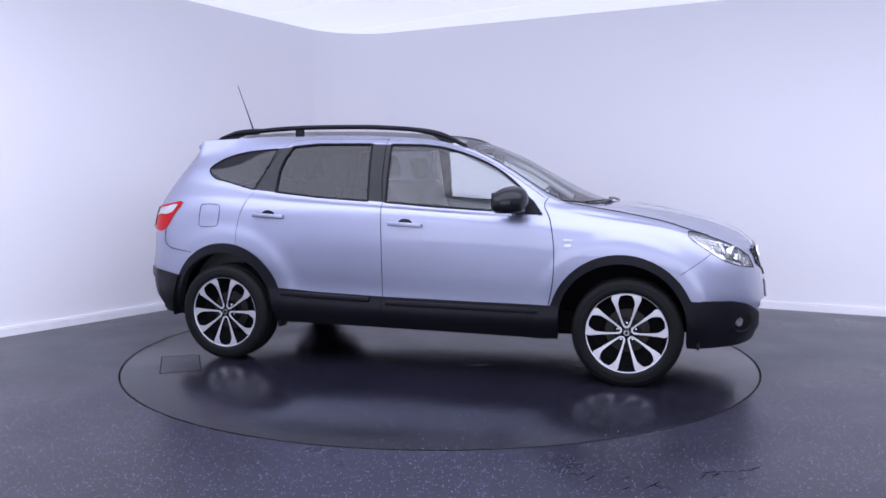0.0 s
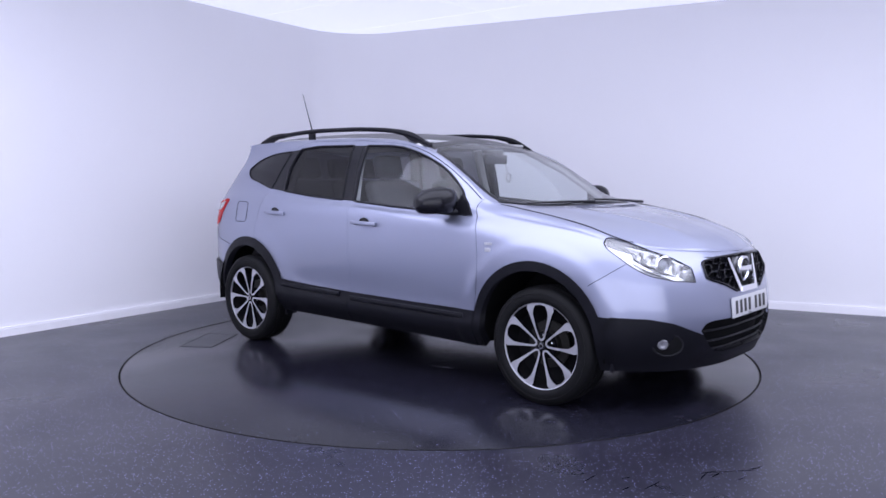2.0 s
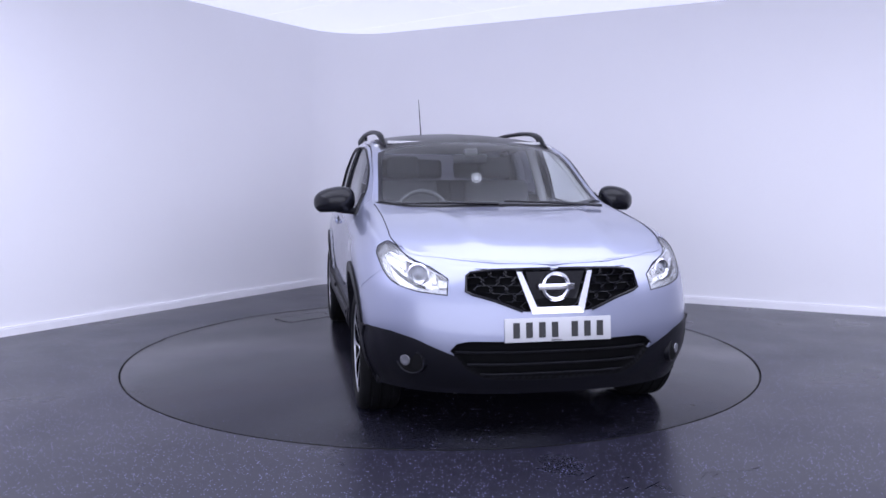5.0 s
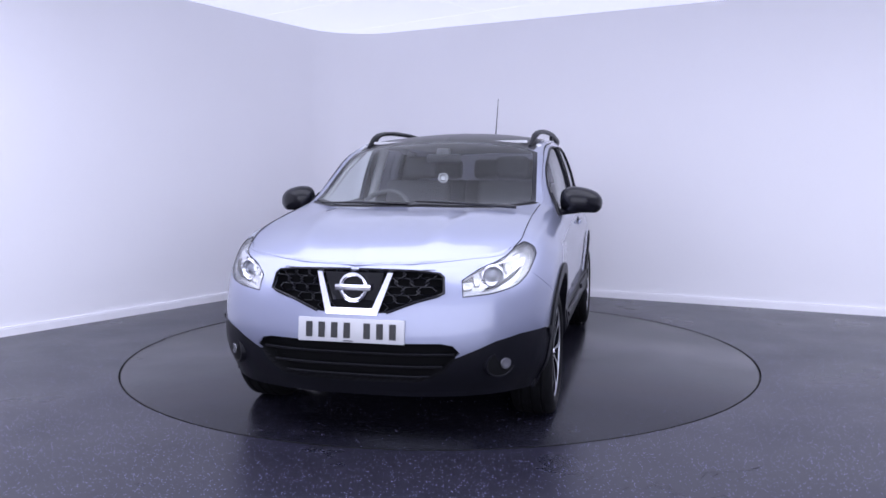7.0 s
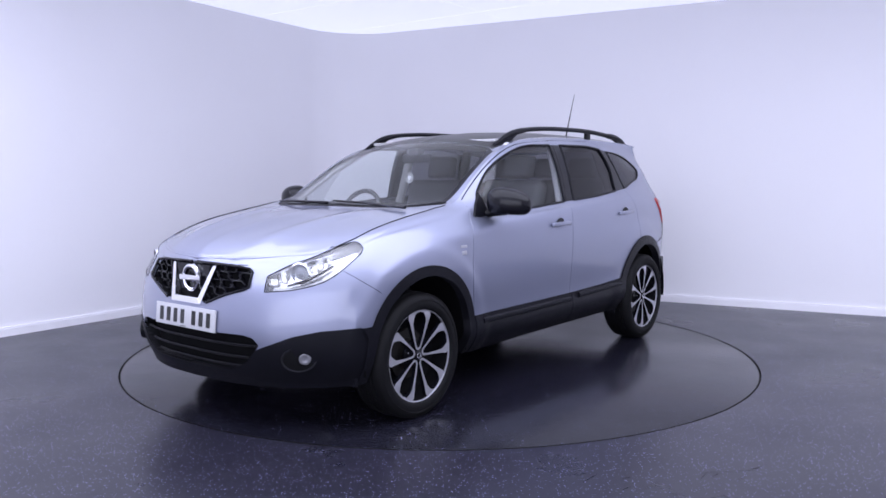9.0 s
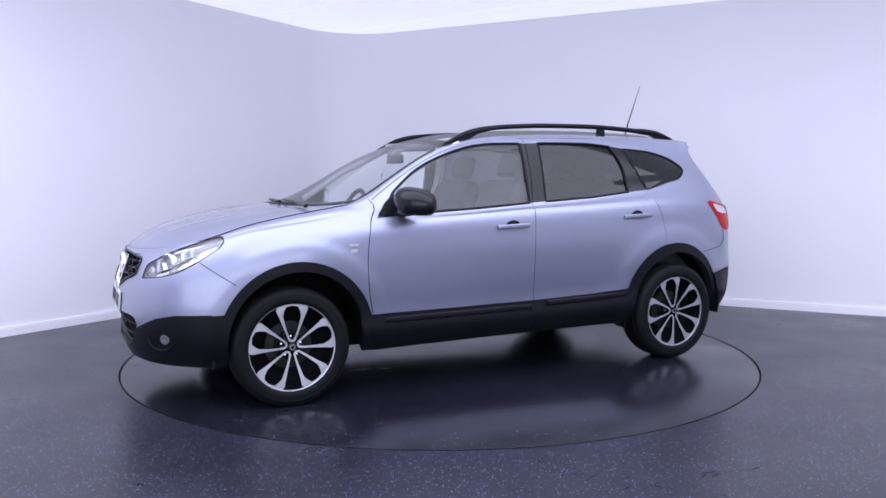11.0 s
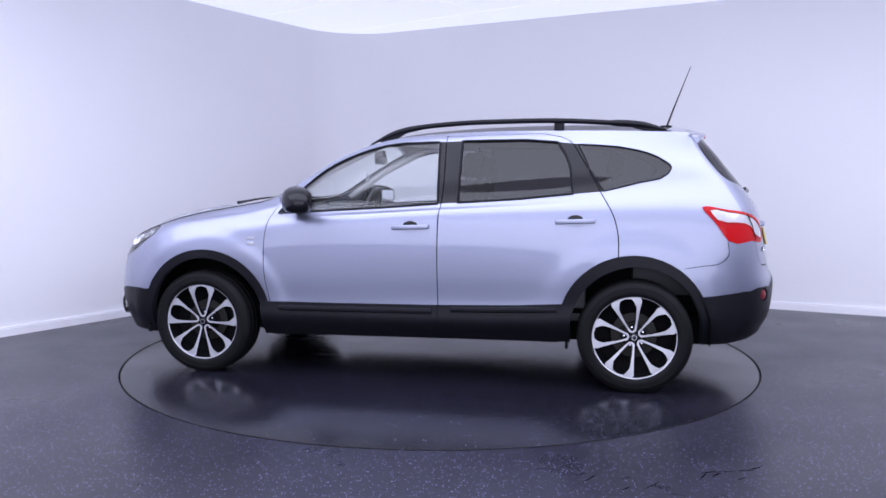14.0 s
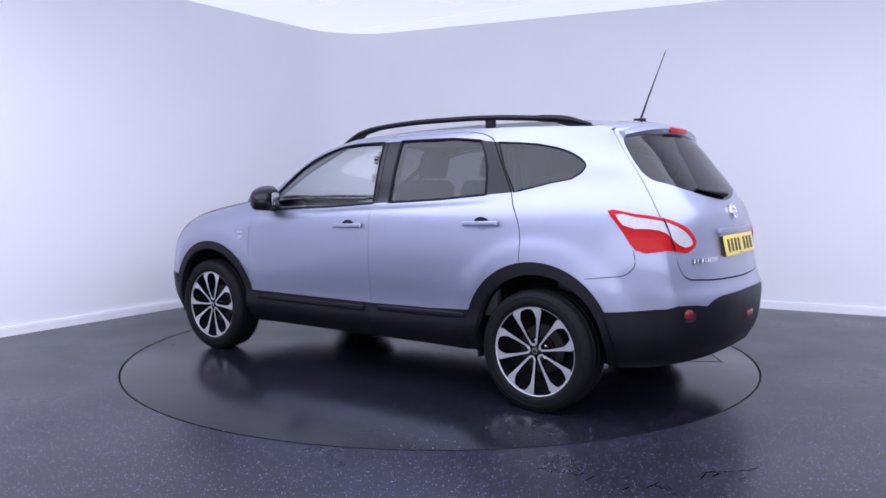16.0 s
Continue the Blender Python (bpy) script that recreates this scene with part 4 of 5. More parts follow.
# ---------------- wheels ----------------
def build_wheel(car):
    """One alloy wheel on the y axis, its face towards +y."""
    rim = part("wheel", lathe_bm([(0.2405, -0.010), (0.2415, -0.002), (0.2475, 0.0), (0.250, -0.010), (0.246, -0.17)], 72), ALLOY, car, "ten-spoke alloy wheel with black pockets")
    tyre = [(0.243, -0.195), (0.27, -0.212), (0.315, -0.205), (0.333, -0.185), (0.337, -0.16), (0.332, -0.155), (0.332, -0.148), (0.338, -0.143), (0.338, -0.105), (0.332, -0.102), (0.332, -0.095), (0.338, -0.092),
            (0.338, -0.055), (0.332, -0.050), (0.332, -0.043), (0.337, -0.038), (0.333, -0.012), (0.318, 0.004), (0.298, 0.011), (0.296, 0.009), (0.275, 0.013), (0.256, 0.010), (0.246, 0.0)]
    part("tyre", lathe_bm(tyre, 72), RUBBER, rim, "black rubber tyre")
    # barrel coloured near-black to hold the shade inside the wheel
    part("barrel", lathe_bm([(0.2405, -0.008), (0.236, -0.03), (0.22, -0.10), (0.18, -0.13), (0.001, -0.13)], 48), GAP_SHADE, rim)
    part("brake_disc", lathe_bm([(0.135, -0.11), (0.135, -0.095), (0.085, -0.092), (0.08, -0.07), (0.001, -0.07)], 48), STEEL, rim, "worn steel brake disc, darkened for the shade behind the spokes")
    inner = [(0, 0.040), (0.010, 0.045), (0.020, 0.068), (0.031, 0.100), (0.042, 0.140), (0.0505, 0.177), (0.045, 0.205), (0.034, 0.228), (0, 0.236)]
    outer = [(0, 0.028), (0.019, 0.036), (0.030, 0.064), (0.043, 0.097), (0.059, 0.137), (0.076, 0.178), (0.090, 0.207), (0.086, 0.228), (0, 0.245)]
    for k in range(5):
        turn = Matrix.Rotation(radians(72 * k), 4, "Y")
        bm = bmesh.new()
        for sgn in (1, -1):
            loops = []
            for (a, r), (b, q) in zip(inner, outer):
                dish = -0.018 + 0.014 * min(1, r / 0.2)
                loops.append([turn @ Vector((sgn * a, dish - 0.022, r)), turn @ Vector((sgn * a * 1.0, dish, r)), turn @ Vector((sgn * b, dish, q)), turn @ Vector((sgn * b, dish - 0.022, q))])
            vv = [[bm.verts.new(p) for p in l] for l in loops]
            for a, b in zip(vv, vv[1:]):
                for j in range(3):
                    bm.faces.new((a[j], a[j + 1], b[j + 1], b[j]))
        bmesh.ops.remove_doubles(bm, verts=bm.verts, dist=1e-5)
        bmesh.ops.recalc_face_normals(bm, faces=bm.faces)
        sp = part("spoke", bm, ALLOY, rim, "machined spoke loop with black sides")
        sp.data.materials.append(GLOSSBLACK)
        for p in sp.data.polygons:
            p.material_index = 0 if abs(p.normal.y) > 0.7 else 1
        a = radians(90 + 72 * k)
        part("wheel_nut", lathe_bm([(0.008, -0.055), (0.007, -0.035), (0.001, -0.033)], 8), CHROME, rim, m=pose(0.057 * math.cos(a), 0, 0.057 * math.sin(a)))
    part("hub_plate", lathe_bm([(0.075, -0.06), (0.070, -0.050), (0.001, -0.048)], 32), GLOSSBLACK, rim)
    part("centre_cap", lathe_bm([(0.029, -0.03), (0.027, -0.014), (0.022, -0.011), (0.001, -0.011)], 28), GLOSSBLACK, rim, "black centre cap with a chrome ring")
    part("cap_ring", lathe_bm([(0.017, -0.012), (0.016, -0.008), (0.012, -0.008), (0.011, -0.012)], 24), CHROME, rim)
    return rim


def copy_part(ob, m):
    made = {}
    for o in (ob, *ob.children_recursive):
        made[o] = o.copy()
        scene.collection.objects.link(made[o])
        made[o].parent = made.get(o.parent, o.parent)
    made[ob].matrix_basis = m
    return made[ob]


# ---------------- fittings ----------------
def build_mirror(car, s):
    """A housing swept back at its outer end, flat below and towards the rear."""
    bm = bmesh.new()
    bmesh.ops.create_uvsphere(bm, u_segments=36, v_segments=22, radius=1)
    for v in bm.verts:
        x, y, z = (math.copysign(abs(c) ** 0.80, c) for c in v.co)
        taper = 1 - 0.14 * y
        v.co = Vector(((0.108 if x > 0 else 0.078) * x * (1 - 0.12 * abs(y)), 0.134 * y, 0.088 * z * taper - 0.010 * y))
        v.co.z = max(v.co.z, -0.068 - 0.006 * y)
        v.co.x = max(v.co.x, -0.064)
    turn = Matrix.Translation((0.664, 0.942 * s, 1.128)) @ Matrix.Diagonal((1, s, 1, 1)) @ pose(0, 0, 0, 0, 0, 30)
    shell = part("door_mirror", bm, GLOSSBLACK, car, "gloss black door mirror", m=turn)
    part("mirror_glass", box_bm(0.006, 0.150, 0.084, (-0.063, 0.004, 0.004), 0.0025), CHROME, shell)
    part("mirror_joint", box_bm(0.004, 0.162, 0.096, (-0.063, 0.004, 0.004), 0.0015), PLASTIC, shell)
    part("mirror_arm", tube_bm([(0.72, 0.800 * s, 1.062), (0.70, 0.86 * s, 1.066), (0.68, 0.93 * s, 1.075)], [0.034, 0.028, 0.030], 12, 0.7), PLASTIC, car)
    tri = [(0.855, 1.050), (0.800, 1.125), (0.735, 1.180), (0.70, 1.06)]
    part("mirror_sail", prism_bm(tri, 0.014, lambda p, q, d: (p, (0.818 - (q - 1.05) * 0.42 + d) * s, q)), PLASTIC, car, smooth=False)


def build_handle(car, x, y, z, tilt, s):
    bm = box_bm(0.235, 0.016, 0.028, (0, 0.022, 0), 0.007, 3)
    for v in bm.verts:
        v.co.y -= 0.55 * (abs(v.co.x) / 0.118) ** 4 * 0.016
    h = part("door_handle", bm, PAINT, car, "silver-blue pull handle", m=Matrix.Translation((x, y * s, z)) @ Matrix.Diagonal((1, s, 1, 1)) @ pose(0, 0, 0, 0, tilt, 0))
    cup = bmesh.new()
    bmesh.ops.create_uvsphere(cup, u_segments=24, v_segments=12, radius=1)
    for v in cup.verts:
        v.co = Vector((v.co.x * 0.052, 0.003 + min(v.co.y, 0.05) * 0.004, v.co.z * 0.038))
    # the recess is almost flat; its shadow is painted as a gloss black upper half
    hollow = part("handle_cup", cup, GLOSSBLACK, h, "round hand recess, upper half black as its shadow, lower half body paint")
    hollow.data.materials.append(PAINT)
    for p in hollow.data.polygons:
        p.material_index = 1 if p.center.z < 0.002 else 0


def build_rail(car, s):
    line = smooth_line([(0.30, 1.494), (0.15, 1.562), (0.03, 1.592), (-0.26, 1.622), (-0.60, 1.632), (-0.91, 1.632), (-1.22, 1.616), (-1.42, 1.600), (-1.56, 1.568)], 4)
    n = len(line)
    bm = tube_bm([(x, (0.597 - 0.02 * (abs(x + 0.66) / 0.9) ** 2) * s, z - 0.006) for x, z in line],
                 [0.010 + 0.012 * min(1, i / 5) if i < 9 else (0.018 if i < n - 8 else 0.024 - 0.014 * max(0, (i - n + 5) / 4)) for i in range(n)], 10, 0.9)
    rail = part("roof_rail", bm, PLASTIC, car, "black roof rail")
    part("rail_foot", box_bm(0.063, 0.026, 0.06, (-0.915, 0.586 * s, 1.588), 0.008), PLASTIC, rail)
    for wedge in ([(0.325, 1.484), (0.15, 1.566), (0.04, 1.592), (0.06, 1.570), (0.15, 1.515)], [(-1.60, 1.556), (-1.44, 1.596), (-1.33, 1.604), (-1.36, 1.584), (-1.44, 1.560)]):
        part("rail_foot", prism_bm(wedge, 0.024, lambda p, q, d: (p, (0.598 - 0.02 * (abs(p + 0.66) / 0.9) ** 2 - d + 0.010) * s, q - 0.006)), PLASTIC, rail, smooth=False)


def hex_cell(bm, cy, cz, w, h, t, depth, front):
    """One open six-sided cell of a grille."""
    def ring(k):
        return [(cy + w * k * a, cz + h * k * b) for a, b in ((-0.5, 0), (-0.27, 0.5), (0.27, 0.5), (0.5, 0), (0.27, -0.5), (-0.27, -0.5))]
    out, inn = ring(1.0), ring(1 - t)
    vo = [bm.verts.new((front(y), y, z)) for y, z in out]
    vi = [bm.verts.new((front(y), y, z)) for y, z in inn]
    vd = [bm.verts.new((front(y) - depth, y, z)) for y, z in inn]
    for k in range(6):
        j = (k + 1) % 6
        bm.faces.new((vo[k], vo[j], vi[j], vi[k]))
        bm.faces.new((vi[k], vi[j], vd[j], vd[k]))


def nose_x(y, z=0.75):
    return end_x(y, z)


def build_face(car):
    # honeycomb grille on both sides of the badge
    for s in (1, -1):
        bm = bmesh.new()
        for r in range(5):
            for c in range(7):
                y = 0.13 + c * 0.072 + (0.036 if r % 2 else 0)
                z = 0.672 + r * 0.038
                if inside(grille, y - 0.005, z - 0.012) and inside(grille, y + 0.018, z) and y > 0.10 + (z - 0.66) * 0.35:
                    hex_cell(bm, y * s, z, 0.096, 0.040, 0.16, 0.02, lambda q, zz=z: nose_x(q, zz) - 0.012)
        part("grille_mesh", bm, GLOSSBLACK, car, "black honeycomb grille", smooth=False)
        # frame
        rim = [(y * s, z) for y, z in ((0.02, 0.843), (0.30, 0.838), (0.40, 0.826), (0.418, 0.812), (0.428, 0.742), (0.40, 0.728), (0.30, 0.700), (0.17, 0.650))]
        part("grille_frame", tube_bm([(nose_x(y, z) + 0.002, y, z) for y, z in rim], 0.007, 8), GLOSSBLACK, car)
        # chrome V
        vee = [(0.163, 0.830), (0.188, 0.830), (0.127, 0.640), (0.096, 0.655)]
        part("grille_chrome", prism_bm([(y * s, z) for y, z in vee], -0.035, lambda p, q, d: (nose_x(p, q) + 0.005 + d, p, q)), CHROME, car, "polished chrome V", smooth=False)
    part("grille_chrome", prism_bm([(-0.10, 0.668), (0.10, 0.668), (0.126, 0.638), (-0.126, 0.638)], -0.035, lambda p, q, d: (nose_x(p, q) + 0.005 + d, p, q)), CHROME, car, "polished chrome V", smooth=False)
    back = [(-0.145, 0.83), (0.145, 0.83), (0.10, 0.668), (-0.10, 0.668)]
    part("badge_backing", prism_bm(back, -0.02, lambda p, q, d: (2.170 + d, p, q)), GLOSSBLACK, car, smooth=False)
    bm = lathe_bm([(0.072, -0.010), (0.070, 0.006), (0.060, 0.010), (0.053, 0.004), (0.053, -0.010)], 40)
    ring = part("badge_ring", bm, CHROME, car, "plain chrome ring badge", m=pose(2.184, 0, 0.760, 0, 0, -90))
    part("badge_bar", box_bm(0.176, 0.014, 0.030, (0, 0.006, 0), 0.004), CHROME, ring)
    # lower intake bars
    for z, w in ((0.455, 0.475), (0.395, 0.42), (0.345, 0.36)):
        pts = [(nose_x(y, z) - 0.030, y, z) for y in np.linspace(-w, w, 25)]
        part("intake_bar", tube_bm(pts, 0.006, 8), PLASTIC, car)
    # fog lamps
    for s in (1, -1):
        # no hollow here: a flat near-black disc paints the depth of the recess
        cup = part("fog_light", lathe_bm([(0.062, -0.020), (0.060, 0.002), (0.056, 0.003), (0.001, 0.003)], 32), GAP_SHADE, car, "round fog light on a flat near-black disc painted as its shaded recess", m=pose(end_x(0.675, 0.402) + 0.001, 0.675 * s, 0.402, 0, 0, -90 + 47 * s) @ Matrix.Diagonal((1.30, 1, 0.92, 1)))
        part("recess_rim", lathe_bm([(0.068, -0.020), (0.066, 0.005), (0.060, 0.005), (0.056, 0.001)], 32), PLASTIC, cup)
        part("lens", lathe_bm([(0.033, 0.0), (0.031, 0.004), (0.020, 0.006), (0.012, 0.003), (0.001, 0.004)], 28), FOGLENS, cup, "clear fog lamp lens", m=pose(-0.022 * s, 0.006, 0.004) @ Matrix.Diagonal((0.70, 1, 0.95, 1)))


def plate(car, x, z, face, tilt, width=0.522, height=0.112, turn=0):
    """A number plate whose characters are plain dark bars."""
    m = pose(x, 0, z, 0, tilt, turn)
    p = part("number_plate", box_bm(0.008, width, height, (0, 0, 0), 0.003), face, car, "number plate with plain dark bars", m=m)
    y = -0.205
    for k in range(7):
        if k == 4:
            y += 0.035
        part("plate_bar", box_bm(0.002, 0.032, 0.072, (0.0052, y, 0), 0), INK, p, smooth=False)
        y += 0.0625
    part("plate_mark", box_bm(0.002, 0.05, 0.004, (0.0052, -0.01, -0.049), 0), INK, p, smooth=False)


def build_tail(car):
    # spoiler lip over the rear screen
    top = []
    for y in np.linspace(-0.56, 0.56, 25):
        f = abs(y) / 0.56
        top.append((y, -1.62 + 0.04 * f**2, 1.606 - 0.066 * f**2.2, -1.842 + 0.085 * f**2.2, 1.562 - 0.050 * f**2.2))
    bm = bmesh.new()
    cols = []
    for y, x0, z0, x1, z1 in top:
        cols.append([bm.verts.new(p) for p in ((x0, y, z0 + 0.004), ((x0 + x1) / 2, y, (z0 + z1) / 2 + 0.010), (x1 + 0.012, y, z1 + 0.004), (x1, y, z1 - 0.008), (x1 + 0.015, y, z1 - 0.034), (x1 + 0.07, y, z1 - 0.052), (x0 - 0.02, y, z0 - 0.05))])
    for a, b in zip(cols, cols[1:]):
        for k in range(7):
            bm.faces.new((a[k], a[(k + 1) % 7], b[(k + 1) % 7], b[k]))
    bm.faces.new(cols[0])
    bm.faces.new(cols[-1][::-1])
    bmesh.ops.recalc_face_normals(bm, faces=bm.faces)
    sp = part("rear_spoiler", bm, PAINT, car, "silver-blue roof spoiler")
    part("brake_light", box_bm(0.02, 0.26, 0.030, (-1.832, 0, 1.545), 0.006), REDLENS, sp, "red high-level brake light")
    # wiper
    part("rear_wiper", tube_bm([(end_x(0, 1.18, True) - 0.012, 0.0, 1.18), (end_x(0.14, 1.19, True) - 0.018, 0.14, 1.19), (end_x(0.32, 1.21, True) - 0.012, 0.32, 1.21)], [0.030, 0.020, 0.010], 8, 0.7), GLOSSBLACK, car, "black rear wiper")
    # badge, handle bar and plate recess
    ring = part("badge_ring", lathe_bm([(0.046, -0.006), (0.044, 0.005), (0.036, 0.006), (0.034, -0.006)], 32), CHROME, car, "plain chrome ring badge", m=pose(end_x(0, 1.085, True) - 0.006, 0, 1.085, 0, 0, 90) @ pose(0, 0, 0, 18, 0, 0))
    part("badge_bar", box_bm(0.11, 0.010, 0.020, (0, 0.003, 0), 0.003), CHROME, ring)
    part("tailgate_grip", box_bm(0.030, 0.60, 0.034, (end_x(0, 0.985, True) + 0.002, 0, 0.985), 0.010), PAINT, car)
    plate(car, end_x(0, 0.905, True) - 0.012, 0.905, PLATEY, -13, turn=180)
    for k in range(8):
        part("badge_letter", box_bm(0.004, 0.021, 0.026, (end_x(0.35 + 0.029 * k, 0.845, True) - 0.003, 0.35 + 0.029 * k, 0.845), 0.001), CHROME, car, "small chrome bar", smooth=False)
    for s in (1, -1):
        fog = part("rear_fog_light", lathe_bm([(0.044, -0.012), (0.042, 0.004), (0.036, 0.002), (0.001, 0.002)], 28), PLASTIC, car, "round red rear reflector", m=pose(end_x(0.612, 0.575, True) - 0.001, 0.612 * s, 0.575, 0, 0, 90 - 46 * s))
        part("lens", lathe_bm([(0.029, 0.001), (0.025, 0.004), (0.001, 0.005)], 24), REFLECTOR, fog, "dark red lens")
    part("bumper_reflector", box_bm(0.012, 0.12, 0.035, (end_x(0, 0.52, True) - 0.004, 0, 0.52), 0.004), REFLECTOR, car, "dark red reflector")
    part("aerial_base", box_bm(0.075, 0.032, 0.022, (-1.60, 0, 1.617), 0.008), PLASTIC, car)
    part("aerial", tube_bm([(-1.605, 0, 1.62), (-1.645, 0, 1.735), (-1.75, 0, 2.015)], [0.007, 0.005, 0.0022], 8), PLASTIC, car, "thin black whip aerial")


def build_under(car):
    part("underbody", box_bm(3.4, 1.30, 0.16, (-0.1, 0, 0.34), 0.03), GAP_SHADE, car, "dark underbody")
    part("floor_pan", box_bm(1.75, 1.56, 0.10, (-0.02, 0, 0.33), 0.02), GAP_SHADE, car)
    part("exhaust_box", box_bm(0.26, 0.50, 0.12, (-1.80, 0.05, 0.36), 0.04), GAP_SHADE, car)
    for x in (HUB_F, HUB_R):
        part("axle", tube_bm([(x, -0.68, 0.32), (x, 0.68, 0.32)], 0.045, 10), GAP_SHADE, car)
        for s in (1, -1):
            bm = bmesh.new()
            prof = arc(x - 0.02, 0.36, 0.415, 190, -10, 26)
            a = [bm.verts.new((px, 0.50 * s, pz)) for px, pz in prof]
            b = [bm.verts.new((px, 0.845 * s, pz)) for px, pz in prof]
            for k in range(len(prof) - 1):
                bm.faces.new((a[k], a[k + 1], b[k + 1], b[k]))
            bm.faces.new(a)
            part("wheel_liner", bm, GAP_SHADE, car)
    for s in (1, -1):
        for x in (-0.985, 1.80):
            part("mud_flap", box_bm(0.02, 0.10, 0.06, (x, 0.76 * s, 0.268), 0.006), PLASTIC, car)


def build_cabin(car):
    part("cabin_floor", box_bm(2.5, 1.44, 0.05, (-0.42, 0, 0.42), 0.01), TRIM, car)
    dash = box_bm(0.42, 1.46, 0.26, (0.90, 0, 0.93), 0.06, 3)
    part("dashboard", dash, TRIM, car, "dark dashboard")
    part("instrument_hood", box_bm(0.20, 0.36, 0.07, (0.78, -0.36, 1.06), 0.03, 3), TRIM, car)
    wheel = part("steering_wheel", lathe_torus(0.18, 0.016), TRIM, car, "dark steering wheel", m=pose(0.60, -0.36, 1.02, 0, 0, -90) @ pose(0, 0, 0, 24, 0, 0))
    part("wheel_hub", box_bm(0.30, 0.03, 0.06, (0, 0.01, 0), 0.012), TRIM, wheel)
    for x, y in ((0.02, 0.36), (0.02, -0.36), (-0.92, 0.36), (-0.92, -0.36), (-0.92, 0.0)):
        w = 0.50 if x > 0 else 0.40
        seat = part("seat", box_bm(0.50, w, 0.18, (x + 0.14, y, 0.62), 0.06, 3), CLOTH, car, "dark cloth seat")
        back = box_bm(0.13, w, 0.60, (0, 0, 0.30), 0.05, 3)
        part("backrest", back, CLOTH, seat, m=pose(x - 0.12, y, 0.68, 0, -18, 0))
        part("headrest", box_bm(0.09, 0.25, 0.17, (0, 0, 0), 0.045, 3), CLOTH, seat, m=pose(x - 0.345, y, 1.355, 0, -14, 0))
        for dy in (-0.06, 0.06):
            part("headrest_post", tube_bm([(x - 0.315, y + dy, 1.24), (x - 0.335, y + dy, 1.31)], 0.006, 6), CHROME, seat)
    part("headlining", box_bm(2.0, 1.10, 0.02, (-0.75, 0, 1.520), 0.005), LINING, car)
    for s in (1, -1):
        part("door_card", box_bm(1.95, 0.05, 0.52, (-0.12, 0.755 * s, 0.74), 0.02), TRIM, car)
        part("pillar_lining", tube_bm([(-0.26, 0.755 * s, 1.08), (-0.28, 0.70 * s, 1.30), (-0.29, 0.645 * s, 1.50)], 0.035, 8), LINING, car)
        part("pillar_lining", tube_bm([(-1.07, 0.73 * s, 1.14), (-1.02, 0.67 * s, 1.33), (-0.99, 0.62 * s, 1.50)], 0.04, 8), TRIM, car)
        part("pillar_lining", tube_bm([(0.86, 0.70 * s, 1.12), (0.55, 0.655 * s, 1.325), (0.22, 0.62 * s, 1.485)], 0.024, 8), LINING, car)
    part("boot_trim", box_bm(0.5, 1.2, 0.50, (-1.62, 0, 0.80), 0.04), TRIM, car)
    part("interior_mirror", box_bm(0.035, 0.24, 0.065, (0.40, 0, 1.405), 0.015), GLOSSBLACK, car)
    part("mirror_stalk", box_bm(0.07, 0.09, 0.05, (0.405, 0, 1.448), 0.012), TRIM, car)
    orn = part("hanging_ornament", lathe_bm([(0.034, -0.003), (0.034, 0.003), (0.026, 0.004), (0.024, -0.003)], 28), PLATEW, car, "round white ornament hanging from the mirror", m=pose(0.50, 0.02, 1.275, 0, 0, 90))
    part("ornament_disc", lathe_bm([(0.018, -0.002), (0.018, 0.002), (0.001, 0.003)], 20), PLATEW, orn)
    part("ornament_cord", tube_bm([(0.50, 0.02, 1.30), (0.46, 0.01, 1.40)], 0.0015, 6), TRIM, car)


def lathe_torus(r, t):
    return lathe_bm([(r + t * math.cos(a), t * math.sin(a)) for a in np.linspace(0, 2 * math.pi, 11)], 40)


def build_wipers(car):
    for pts in (((1.225, 0.62, 1.108), (1.215, 0.30, 1.128), (1.200, 0.02, 1.136)), ((1.215, -0.02, 1.122), (1.205, -0.32, 1.128), (1.10, -0.60, 1.122))):
        part("wiper", tube_bm(pts, [0.013, 0.009, 0.006], 8, 0.8), GLOSSBLACK, car, "black windscreen wiper")


def line_on_flank(points, s, r):
    return tube_bm([(x, (side_y(x, z) + 0.0005) * s, z) for x, z in points], r, 6)


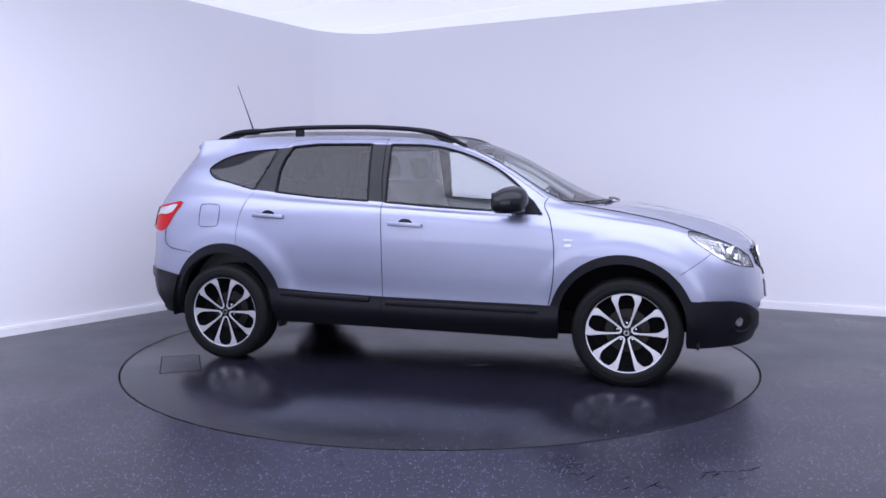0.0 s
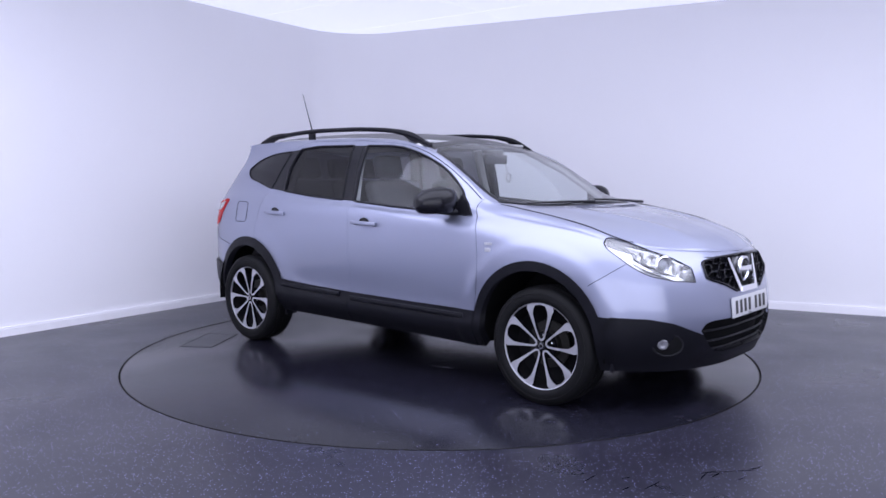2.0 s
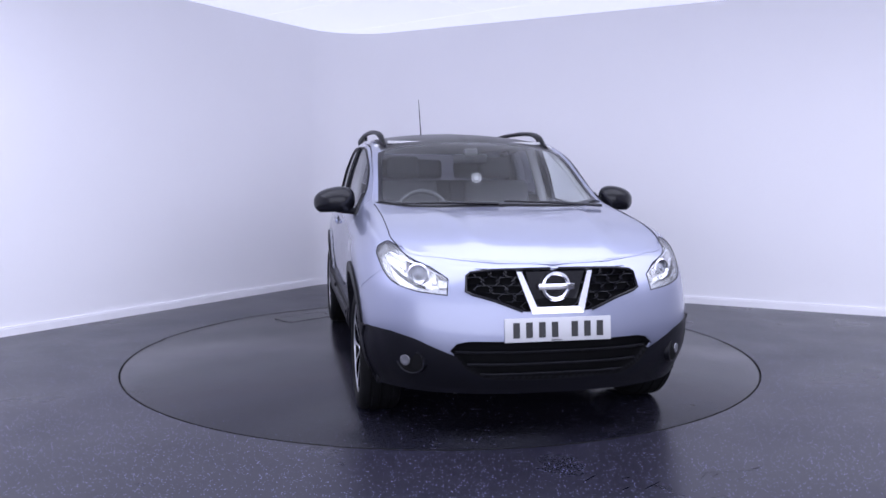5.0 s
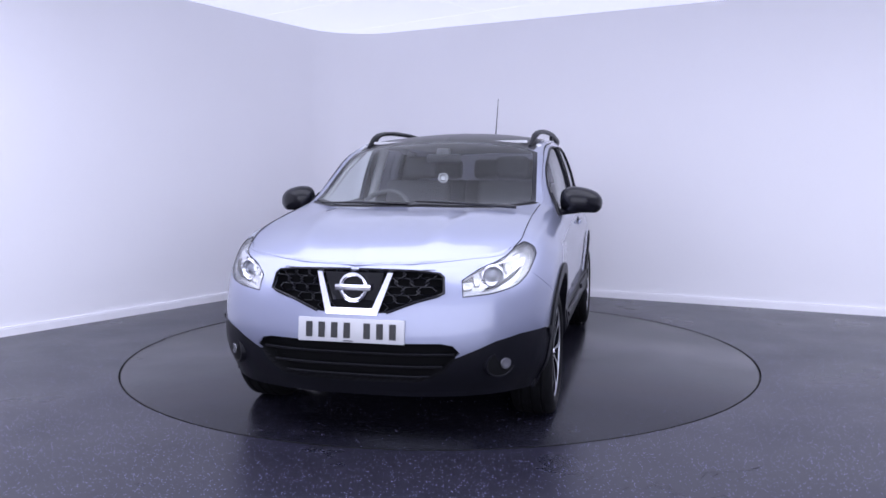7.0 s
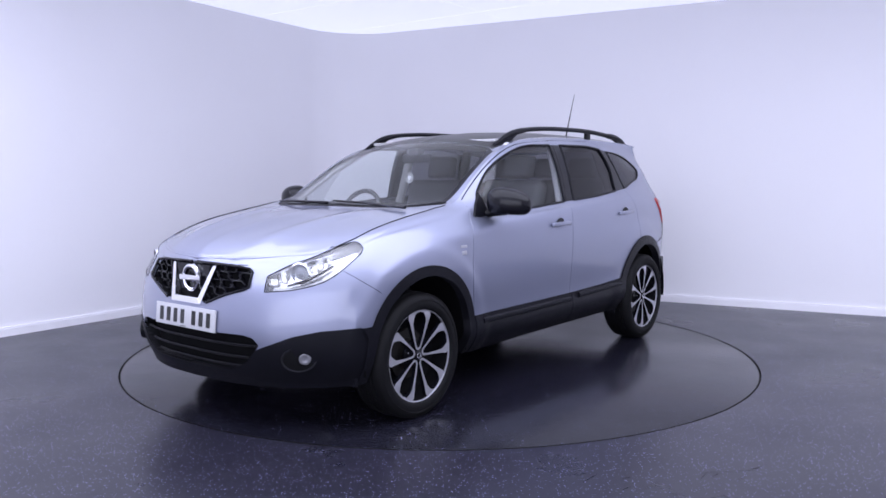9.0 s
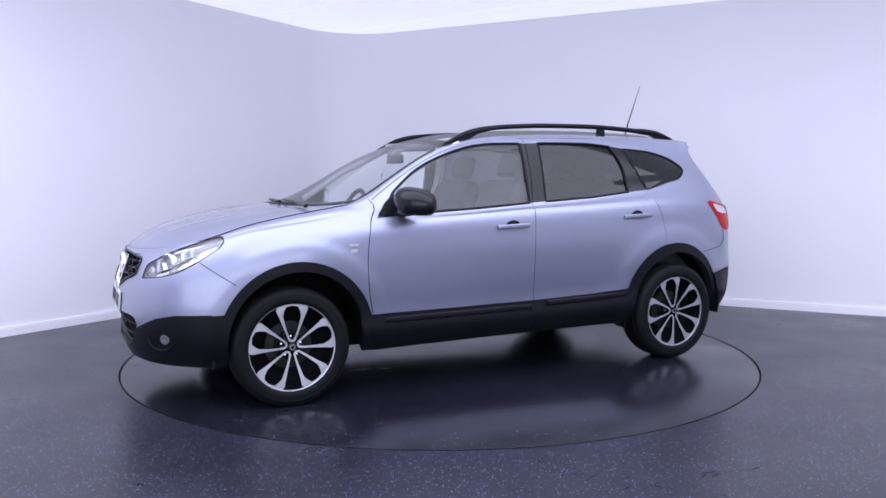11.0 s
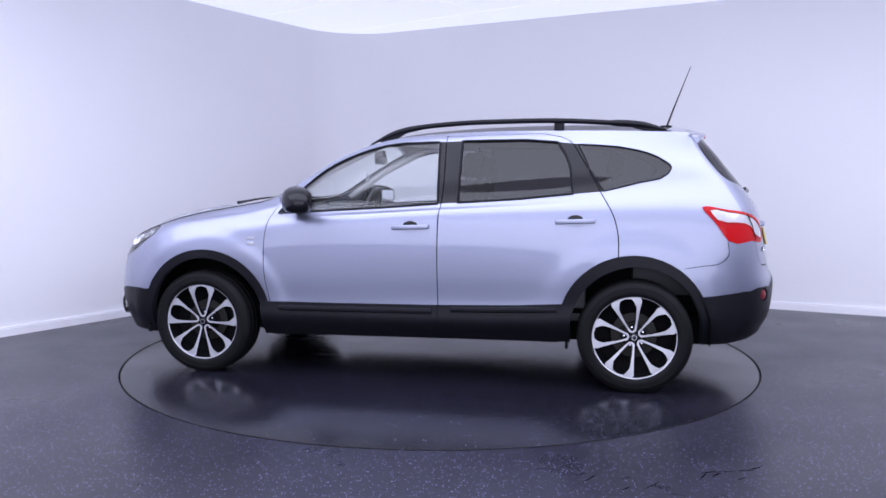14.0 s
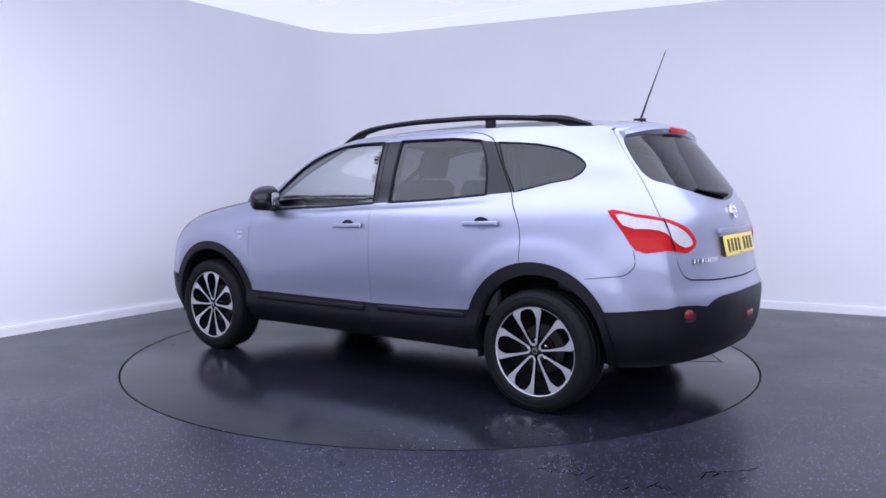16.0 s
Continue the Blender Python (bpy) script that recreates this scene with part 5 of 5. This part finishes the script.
def build_side_details(car, s):
    part("bumper_joint", line_on_flank(smooth_line([(-1.66, 0.745), (-1.76, 0.760), (-1.88, 0.785), (-1.91, 0.82), (-1.905, 0.90)], 4), s, 0.0018), GAP_SHADE, car)
    if s < 0:
        part("fuel_flap", line_on_flank(fuel_flap + fuel_flap[:2], s, 0.0022), GAP_SHADE, car, "outline of the round-cornered fuel flap")
    build_mirror(car, s)
    build_handle(car, -0.030, side_y(-0.03, 0.972), 0.972, 2, s)
    build_handle(car, -1.030, side_y(-1.03, 1.016), 1.016, 2.5, s)
    build_rail(car, s)
    # raised moulding on the cladding of each door
    for x0, x1, z0, z1 in ((0.84, -0.165, 0.446, 0.455), (-0.285, -0.93, 0.470, 0.486)):
        pts = [(x0 + (x1 - x0) * k / 10, (0.884) * s, z0 + (z1 - z0) * k / 10) for k in range(11)]
        part("door_moulding", tube_bm(pts, 0.014, 8, 1.3), PLASTIC, car)
    # small chrome badge on the wing
    part("wing_badge", box_bm(0.042, 0.003, 0.022, (1.022, (side_y(1.022, 0.855) + 0.002) * s, 0.855), 0.001), ALLOY, car, "small chrome badge on the wing")
    part("wing_badge", box_bm(0.056, 0.003, 0.014, (1.024, (side_y(1.024, 0.89) + 0.002) * s, 0.890), 0.001), ALLOY, car, "small chrome badge on the wing")


def build_car():
    car = empty_thing("car")
    tagged(car, "silver-blue compact crossover car with black plastic cladding", "car")
    build_body(car)
    w = build_wheel(car)
    w.matrix_basis = pose(HUB_F, 0.868, 0.332)
    for x, s, a in ((HUB_R, 1, 13), (HUB_F, -1, 1), (HUB_R, -1, 36)):
        copy_part(w, pose(x, 0.868 * s, 0.332, 0, 0, 0 if s > 0 else 180) @ pose(0, 0, 0, 0, a, 0))
    build_face(car)
    plate(car, end_x(0, 0.563) - 0.004, 0.563, PLATEW, -5)
    build_tail(car)
    build_under(car)
    build_cabin(car)
    build_wipers(car)
    for s in (1, -1):
        build_side_details(car, s)
    return car


car = build_car()


def motions():
    for_car, for_disc = [], []
    for k in range(33):
        t = k * 0.5
        a = radians(-16.475 - 12.503 * t)
        c, s = math.cos(a), math.sin(a)
        ox, oy = -0.0138, -0.1286
        for_car.append((t, pose(-(ox * c - oy * s), -(ox * s + oy * c), 0.002, 0, 0, math.degrees(a))))
        for_disc.append((t, pose(0, 0, 0, 0, 0, math.degrees(a))))
    walk(car, for_car)
    walk(turntable, for_disc)


motions()
